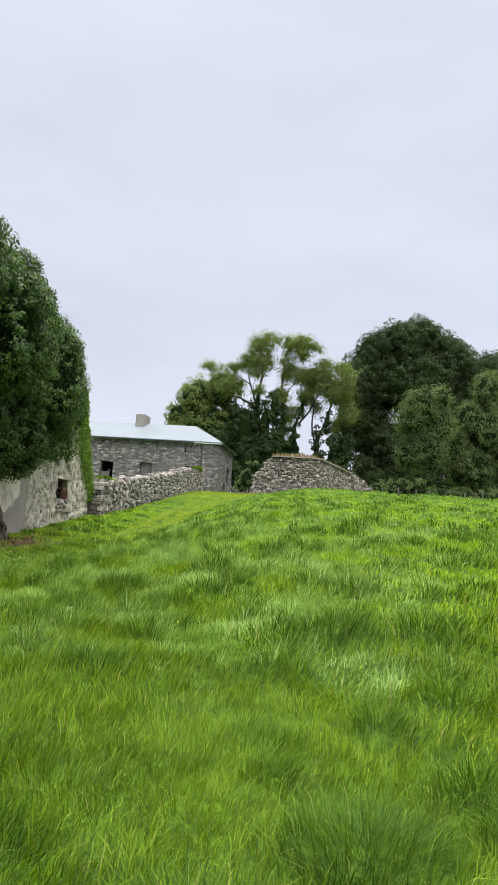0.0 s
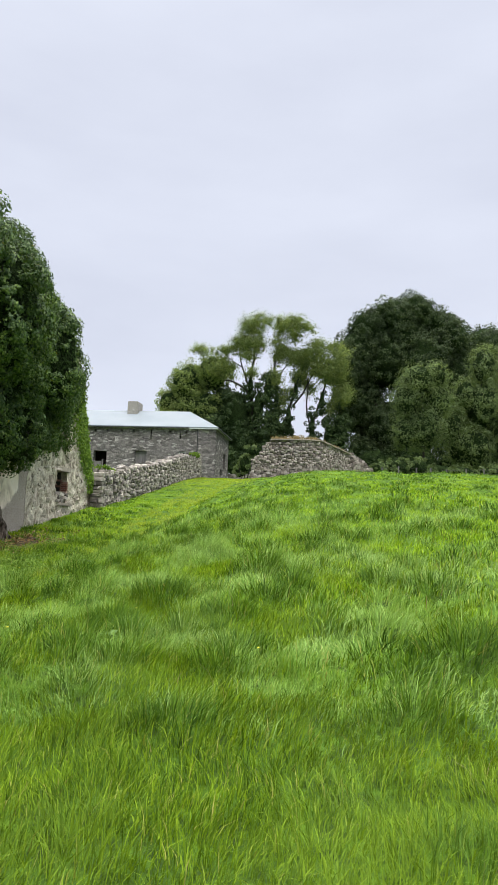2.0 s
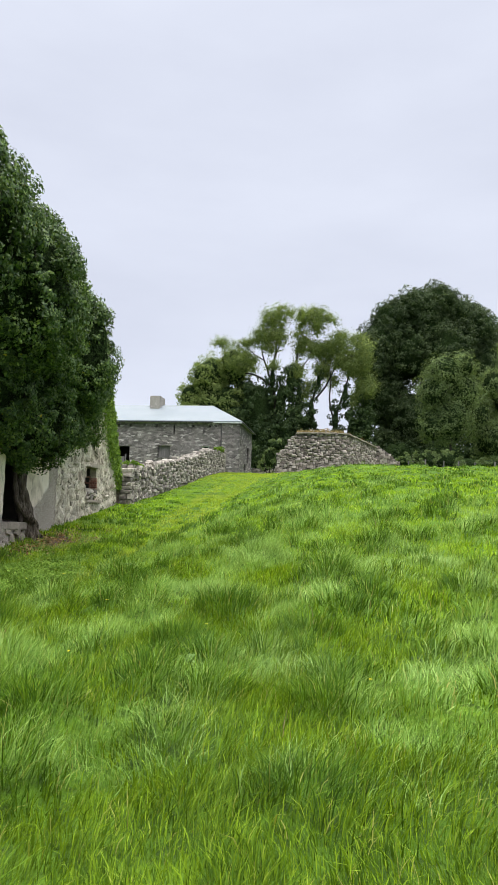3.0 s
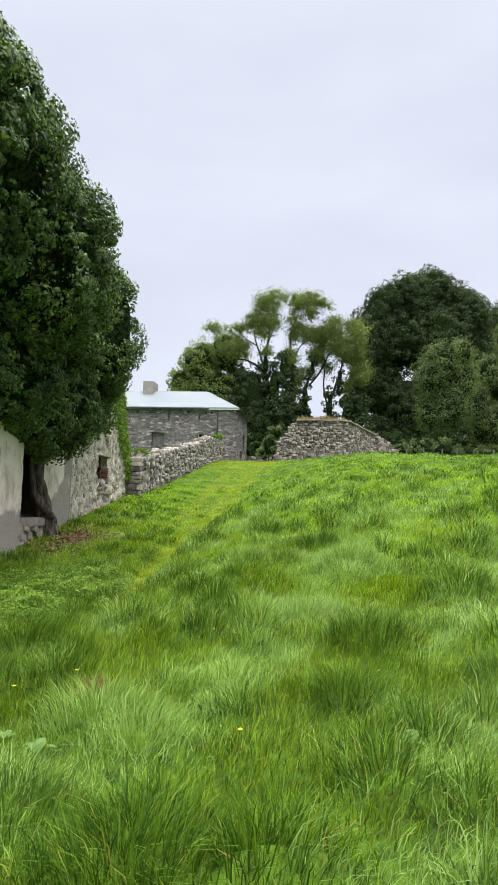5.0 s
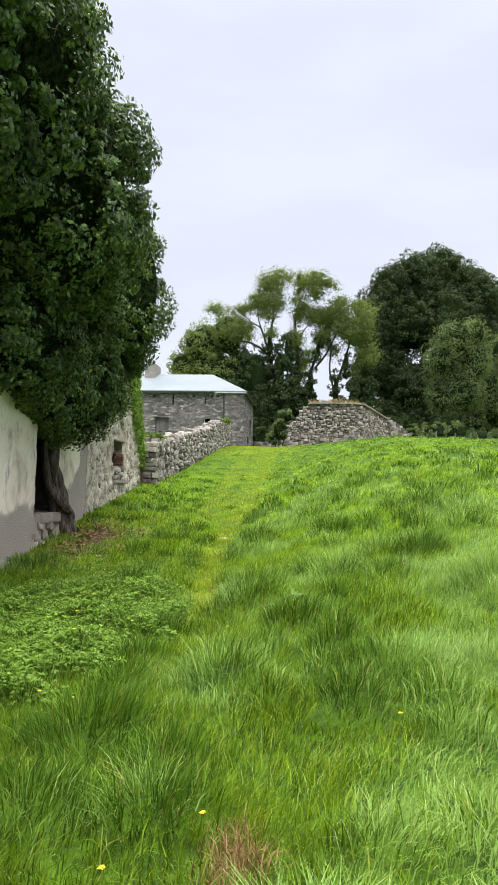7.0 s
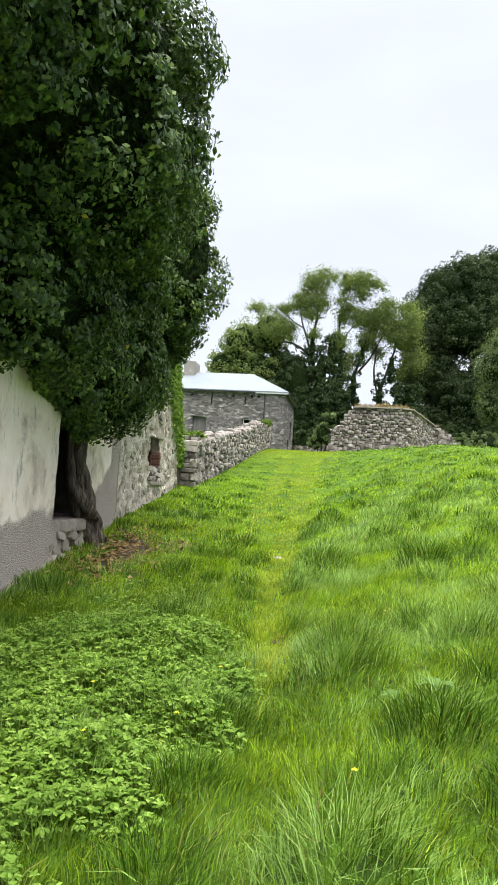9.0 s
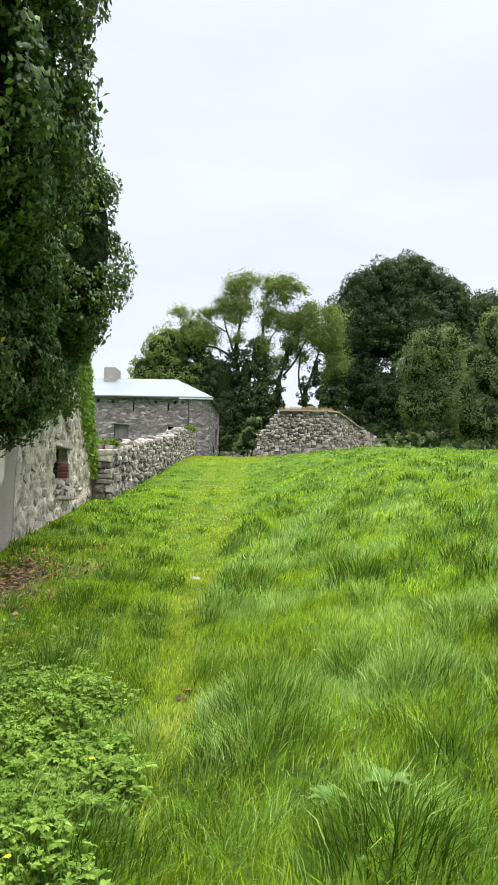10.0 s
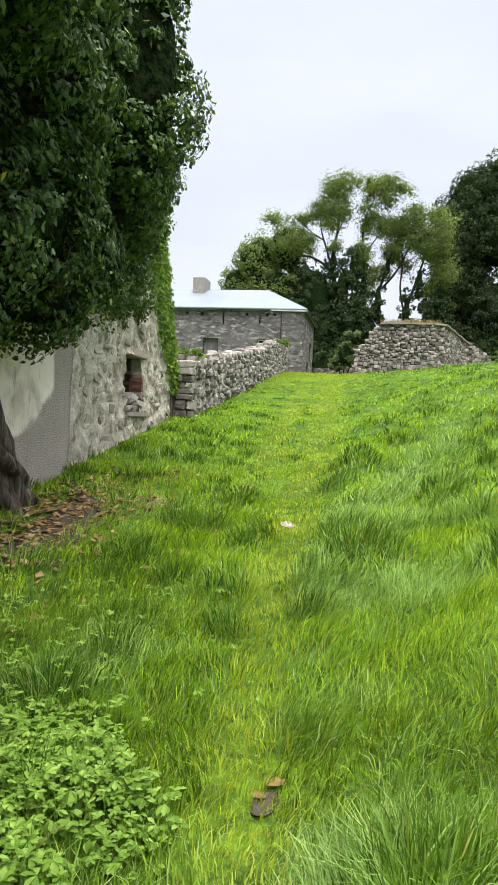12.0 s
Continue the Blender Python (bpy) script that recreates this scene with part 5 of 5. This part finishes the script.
def trodden(x, y):
    """1 on the worn path and the grazed strip by the field wall, 0 in long grass."""
    mid = path_x(y) + 0.10 * waves(y, x * 0, 3.0, 61)
    p = np.exp(-((x - mid) / (0.16 + 0.024 * np.clip(y - 22, 0, 30))) ** 2) * step(y, 18, 21)
    strip = np.exp(-((x - mid + 0.75 + 0.02 * (y - 29)) / 0.34) ** 2) * step(y, 26, 31)
    yard = step(y, 42, 54) * (1 - step(x, 1.2, 4.0)) * 0.7
    return np.clip(np.maximum(np.maximum(p, strip), yard), 0, 1)


def bare(x, y):
    """1 on the bare earth and leaf litter under the ivy."""
    foot = np.exp(-((x + 0.72 + 0.1 * (y - 25)) / 0.42) ** 2 - ((y - 25.0) / 2.3) ** 2)
    trail = np.exp(-((x - np.interp(y, (21, 22.2, 24.7, 26.6, 28.4, 30), (0.3, 0.2, 0.08, -0.07, -0.26, -0.4))) / 0.2) ** 2) * step(y, 21.2, 22.0) * (1 - step(y, 28, 29.5))
    return np.maximum(foot, trail * np.clip(0.35 + 0.8 * waves(x, y, 0.9, 62), 0, 0.9))


def sward(name, label, x0, x1, y0, y1, density, lo, hi, width, tall, seed):
    """Short bright turf with taller, darker tussocks that arch outwards from their middles."""
    x, y = scatter(x0, x1, y0, y1, density, lo, hi, seed)
    g = np.random.default_rng(seed + 1)
    t = trodden(x, y)
    keep = (g.random(len(x)) > bare(x, y) * 1.25) & (g.random(len(x)) > 0.12 * t) & (g.random(len(x)) > 0.6 * weedy(x, y))
    x, y, t = x[keep], y[keep], t[keep]
    tuss, down = tussock(x, y)
    tuss = tuss * (1 - 0.28 * step(y, 26, 40))
    n = len(x)
    big = 0.5 + 0.5 * waves(x, y, 3.4, 202)
    mid = 0.5 + 0.5 * waves(x, y, 0.55, 207)
    length = tall * (0.30 + 0.22 * mid + 0.62 * tuss + 0.14 * big) * g.uniform(0.6, 1.3, n) * (1 - 0.72 * t)
    length *= 1 - 0.55 * step(y, 24, 40)
    flow = 0.3 + 1.5 * waves(x, y, 2.6, 203) + 1.6 * waves(x, y, 0.7, 204) + g.normal(0, 0.8, n)
    pull = np.clip(2.4 * tuss, 0, 1.6)
    wind = np.arctan2(np.sin(flow) + pull * np.sin(down), np.cos(flow) + pull * np.cos(down))
    at = np.stack([x, y, level(x, y)], 1)
    short = g.random(n) < 1.3 * t - 0.1
    gr = thing(name, (4, 15, 0), label, "grass", kind="stuff")
    lush = ~short & (tuss + g.normal(0, 0.1, n) > 0.30)
    silver = ~short & (y > 12.0) & (waves(x, y, 2.6, 205) + 0.5 * waves(x, y, 0.8, 206) + g.normal(0, 0.4, n) + 0.25 * step(y, 15, 19) > 0.42 + 0.6 * (1 - step(x, 1.6, 3.0)) + 0.4 * step(x, 7.5, 11) + 0.6 * step(y, 27, 33))
    lush &= ~silver
    rest = ~short & ~lush & ~silver
    fresh = rest & (y + 0.55 * (x - 2.2) + 2.0 * waves(x, y, 3.0, 208) + g.normal(0, 2.4, n) > 22.0)
    rest &= ~fresh
    if fresh.sum() > 10:
        part("fresh_blades", blades(at[fresh], length[fresh], width, seed + 6, 0.75, wind[fresh]), M_brow, gr, kind="stuff")
    if silver.sum() > 10:
        part("pale_blades", blades(at[silver], length[silver] * 1.05, width, seed + 5, 0.8, wind[silver]), M_pale, gr, kind="stuff")
    if rest.sum() > 10:
        part("blades", blades(at[rest], length[rest], width, seed + 2, 0.75, wind[rest]), M_grass, gr, kind="stuff")
    part("tussock_blades", blades(at[lush], length[lush], width, seed + 4, 0.8, wind[lush]), M_tuft, gr, kind="stuff")
    if short.sum() > 10:
        part("trodden_blades", blades(at[short], np.maximum(length[short], 0.05), width, seed + 3, 0.7, wind[short]), M_short, gr, kind="stuff")


def weedy(x, y):
    """1 where broad-leaved weeds crowd the grass out."""
    return step(0.98 - ((x - 1.05) / 1.3) ** 2 - ((y - 18.9) / 2.75) ** 2 - 0.3 * waves(x, y, 1.1, 402), 0.0, 0.35)


sward("meadow_grass", "long lush green meadow grass in uneven tussocks", -2, 13, 8.2, 24.5, 3200, 0.0, 3.3, 0.0058, 0.22, 301)
sward("meadow_grass", "long green meadow grass in thick uneven tussocks", -3, 18, 7, 30, 1500, 3.3, 6.2, 0.0098, 0.22, 311)
sward("meadow_grass", "green meadow grass, thick and uneven", -3, 20, 8, 34, 700, 6.2, 11, 0.0155, 0.21, 321)
sward("meadow_grass", "rising green meadow with scattered tussocks", -3, 24, 12, 44, 300, 11, 20, 0.026, 0.2, 331)
sward("meadow_grass", "short bright grass on the brow of the hill", -3.2, 32, 26, 62, 140, 20, 60, 0.034, 0.16, 341)


def weeds():
    """Broad-leaved weeds beside the path: lobed leaves on short stalks."""
    g = np.random.default_rng(401)
    w = thing("weed_patch", (1.6, 18.0, -0.6), "bright green lobed-leaf weeds crowding the path side", "weeds", kind="stuff")
    n = 34000
    x, y = g.uniform(-0.6, 2.8, n), g.uniform(15.6, 22.2, n)
    inside = g.random(n) < weedy(x, y)
    x, y = x[inside], y[inside]
    extra = 500
    x = np.concatenate([x, g.normal(0.6, 0.5, extra)])
    y = np.concatenate([y, g.normal(21.5, 1.3, extra)])
    ok = wall_gap(x, y) > 0.5
    x, y = x[ok], y[ok]
    n = len(x)
    mound = 0.55 + 0.45 * waves(x, y, 0.6, 403)
    z = level(x, y) + g.uniform(0.15, 1.0, n) * (0.08 + 0.13 * mound)
    a, s, lay = g.uniform(0, 6.283, n), g.uniform(0.024, 0.052, n), g.normal(0.1, 0.36, n)
    base = np.stack([x, y, z], 1)
    v = []
    for turn_by, long in ((-1.5, 0.7), (-0.75, 0.9), (0.0, 1.0), (0.75, 0.9), (1.5, 0.7)):
        b, tilt = a + turn_by + g.normal(0, 0.1, n), lay + g.normal(0, 0.2, n)
        ahead = np.stack([np.cos(b) * np.cos(tilt), np.sin(b) * np.cos(tilt), np.sin(tilt)], 1)
        side = np.stack([-np.sin(b), np.cos(b), np.zeros(n)], 1)
        upw = np.cross(ahead, side)
        for d, wd, rise in ((0.0, 0.0, 0.0), (0.45, 0.17, 0.05), (0.5, -0.17, 0.05), (0.74, 0.25, 0.0), (0.66, 0.0, -0.03), (0.74, -0.25, 0.0), (1.08, 0.0, -0.15)):
            v.append(base + (ahead * d * long + side * wd + upw * rise) * s[:, None])
    v = np.stack(v, 1).reshape(-1, 3)
    i = np.arange(n)[:, None] * 35
    f = [i + k + np.array(q) for k in (0, 7, 14, 21, 28) for q in ((0, 1, 4), (0, 4, 2), (1, 3, 4), (2, 4, 5), (4, 3, 6), (4, 6, 5))]
    part("leaves", mesh_from("weed_leaves", v, np.concatenate(f)), M_weed, w, kind="stuff")
    side = np.stack([-np.sin(a), np.cos(a), np.zeros(n)], 1)
    low = np.stack([x + g.normal(0, 0.03, n), y + g.normal(0, 0.03, n), level(x, y)], 1)
    u = side * 0.0025
    sv = np.stack([base - u, base + u, low + u, low - u], 1).reshape(-1, 3)
    j = np.arange(n)[:, None] * 4
    part("stalks", mesh_from("stalks", sv, np.concatenate([j + (0, 1, 2), j + (0, 2, 3)])), M_weed, w, kind="stuff")


weeds()


def litter():
    g = np.random.default_rng(411)
    t = thing("leaf_litter", (-0.6, 25.5, -0.3), "fallen brown leaves on bare earth under the ivy", "leaves", kind="stuff")
    x, y = g.normal(-0.75, 0.35, 1100), g.normal(25.2, 1.5, 1100)
    x = np.concatenate([x - 0.09 * (y - 25), g.normal(-0.07, 0.16, 90), g.normal(-0.26, 0.2, 60), g.normal(0.08, 0.12, 25), g.normal(0.3, 0.7, 60)])
    y = np.concatenate([y, g.normal(26.6, 0.3, 90), g.normal(28.3, 0.25, 60), g.normal(24.7, 0.3, 25), g.normal(24, 2, 60)])
    ok = wall_gap(x, y) > 0.05
    x, y = x[ok], y[ok]
    at = np.stack([x, y, level(x, y) + g.uniform(0.02, 0.05, len(x))], 1)
    part("leaves", leaf_mesh(at, np.tile((0, 0, 2.2), (len(x), 1)), 0.085, 412, droop=0.0, spread=0.5), M_litter, t, kind="stuff")
    u, v = np.meshgrid(np.linspace(-1, 1, 24), np.linspace(-1, 1, 40))
    X, Y = -0.55 + 0.55 * u - 0.09 * (2.3 * v), 25.2 + 2.3 * v
    Z = level(X, Y) + 0.02 - 0.06 * np.clip(u * u + v * v, 0, 2)
    idx = np.arange(X.size).reshape(X.shape)
    q = np.stack([idx[:-1, :-1], idx[:-1, 1:], idx[1:, 1:], idx[1:, :-1]], -1).reshape(-1, 4)
    e = part("bare_earth", mesh_from("bare_earth", np.stack([X, Y, Z], -1), q), M_earth, smooth=True)
    tagged(e, "trodden brown earth at the foot of the ruin", "earth", kind="structure")


litter()


def one_leaf(x, y, size, turn_deg):
    ob = thing("fallen_leaf", (x, y, ground_at(x, y) + 0.03), "single curled dry brown leaf on the path", "leaf")
    g = np.random.default_rng(int(x * 100))
    prof = [(-0.5, 0.03), (-0.3, 0.3), (-0.1, 0.42), (0.1, 0.3), (0.25, 0.36), (0.45, 0.12), (0.6, 0.0)]
    v = []
    a = radians(turn_deg)
    for d, w in prof:
        for s in (-1, 0, 1):
            p, q = d * size, s * w * size
            v.append((x + math.cos(a) * p - math.sin(a) * q, y + math.sin(a) * p + math.cos(a) * q, ground_at(x, y) + 0.012 + 0.3 * abs(q) + 0.15 * abs(p)))
    f = [[3 * k + c, 3 * k + c + 1, 3 * k + c + 4, 3 * k + c + 3] for k in range(6) for c in (0, 1)]
    part("blade", mesh_from("leaf", np.array(v), np.array(f)), M_litter, ob)


one_leaf(2.36, 20.95, 0.085, 40)
one_leaf(2.31, 20.86, 0.06, 160)


def path_stone(x, y, l, w, turn_deg, label, material=M_dressed, rise=0.03):
    bm = bmesh.new()
    bmesh.ops.create_icosphere(bm, subdivisions=3, radius=1)
    for v in bm.verts:
        k = 1 + 0.13 * noise.noise(v.co * 1.7 + Vector((x, y, 0)))
        v.co = Vector((v.co.x * l * k, v.co.y * w * k, v.co.z * rise))
    bmesh.ops.transform(bm, matrix=pose(x, y, ground_at(x, y) + 0.005, 0, 0, turn_deg), verts=bm.verts)
    ob = part("flat_stone", bm, material)
    tagged(ob, label, "stone")


path_stone(1.8, 25.85, 0.09, 0.22, 10, "pale flat stone bared in the grass path", M_dressed, 0.012)
path_stone(2.34, 20.84, 0.05, 0.095, -10, "bare brown earth hollow in the path", M_earth, 0.007)


def docks():
    """Rough dock and thistle rosettes in the grass."""
    g = np.random.default_rng(421)
    for x, y, n, s in ((3.27, 18.8, 9, 0.10), (3.5, 18.7, 8, 0.09), (3.12, 14.25, 5, 0.08), (3.46, 13.95, 4, 0.08), (5.49, 13.9, 5, 0.09)):
        z = ground_at(x, y)
        t = thing("dock_plant", (x, y, z), "coarse dock with broad pale grey-green leaves in the grass", "plant", group="docks in the meadow")
        for k in range(n):
            a, v = 6.283 * k / n + g.normal(0, 0.3), []
            up_a = g.uniform(0.8, 1.4)
            L_ = s * g.uniform(0.8, 1.5)
            for i in range(7):
                u = i / 6
                r, h = L_ * u * math.cos(up_a * (1 - 0.5 * u)) + 0.02, L_ * (u * math.sin(up_a) - 0.55 * u * u) + 0.07
                w = 0.22 * L_ * math.sin(math.pi * min(1, 0.08 + u * 0.95)) + 0.004
                for sg in (-1, 0, 1):
                    v.append((x + math.cos(a) * r - math.sin(a) * sg * w, y + math.sin(a) * r + math.cos(a) * sg * w, z + h + abs(sg) * w * 0.35))
            f = [[3 * i + c, 3 * i + c + 1, 3 * i + c + 4, 3 * i + c + 3] for i in range(6) for c in (0, 1)]
            part("leaf", mesh_from("leaf", np.array(v), np.array(f)), M_dock, t, smooth=True)


docks()


def dead_growth():
    """A withered brown clump, and thin straw stalks standing among the green."""
    g = np.random.default_rng(441)
    n = 420
    x, y = g.normal(3.38, 0.07, n), g.normal(15.05, 0.1, n)
    at = np.stack([x, y, level(x, y) + 0.05], 1)
    t = thing("dead_clump", (3.38, 15.05, ground_at(3.38, 15.05)), "withered brown grass clump in the green meadow", "grass", kind="stuff")
    part("blades", blades(at, g.uniform(0.05, 0.13, n), 0.006, 442, lean=0.9), M_litter, t, kind="stuff")
    n = 700
    x, y = g.uniform(1.5, 11, n), g.uniform(10.5, 24, n)
    tuft = waves(x, y, 1.6, 443) + g.normal(0, 0.25, n) > 0.35
    x, y = x[tuft], y[tuft]
    at = np.stack([x, y, level(x, y)], 1)
    t = thing("straw_stalks", (5, 15, ground_at(5, 15)), "thin straw-coloured seed stalks among the green grass", "grass", kind="stuff")
    part("stalks", blades(at, g.uniform(0.16, 0.34, len(x)), 0.0045, 444, lean=0.8), M_dry, t, kind="stuff")


dead_growth()


def flowers():
    g = np.random.default_rng(431)
    spots = [(3.2, 15.2), (2.9, 14.8), (4.1, 16.0), (1.9, 16.6), (1.6, 18.0), (2.0, 18.4), (1.3, 18.9), (3.3, 21.0), (5.4, 15.0), (4.6, 13.8), (2.1, 19.2), (1.1, 17.2), (6.8, 13.5), (3.0, 17.4)]
    for x, y in spots:
        z = ground_at(x, y)
        h = g.uniform(0.16, 0.26)
        t = thing("buttercup", (x, y, z), "small yellow buttercup on a thin green stalk", "flower", group="buttercups in the grass")
        part("stalk", merged([tube([(x, y, z, 0.003), (x + 0.01, y, z + h, 0.002)], 4)]), M_weed, t)
        at = np.array([(x + 0.01 + 0.009 * math.cos(k * 1.257), y + 0.009 * math.sin(k * 1.257), z + h + 0.004) for k in range(5)])
        part("petals", leaf_mesh(at, np.tile((0, 0, 3.0), (5, 1)), 0.014, 432, 0, 0.2), M_petal, t)


flowers()
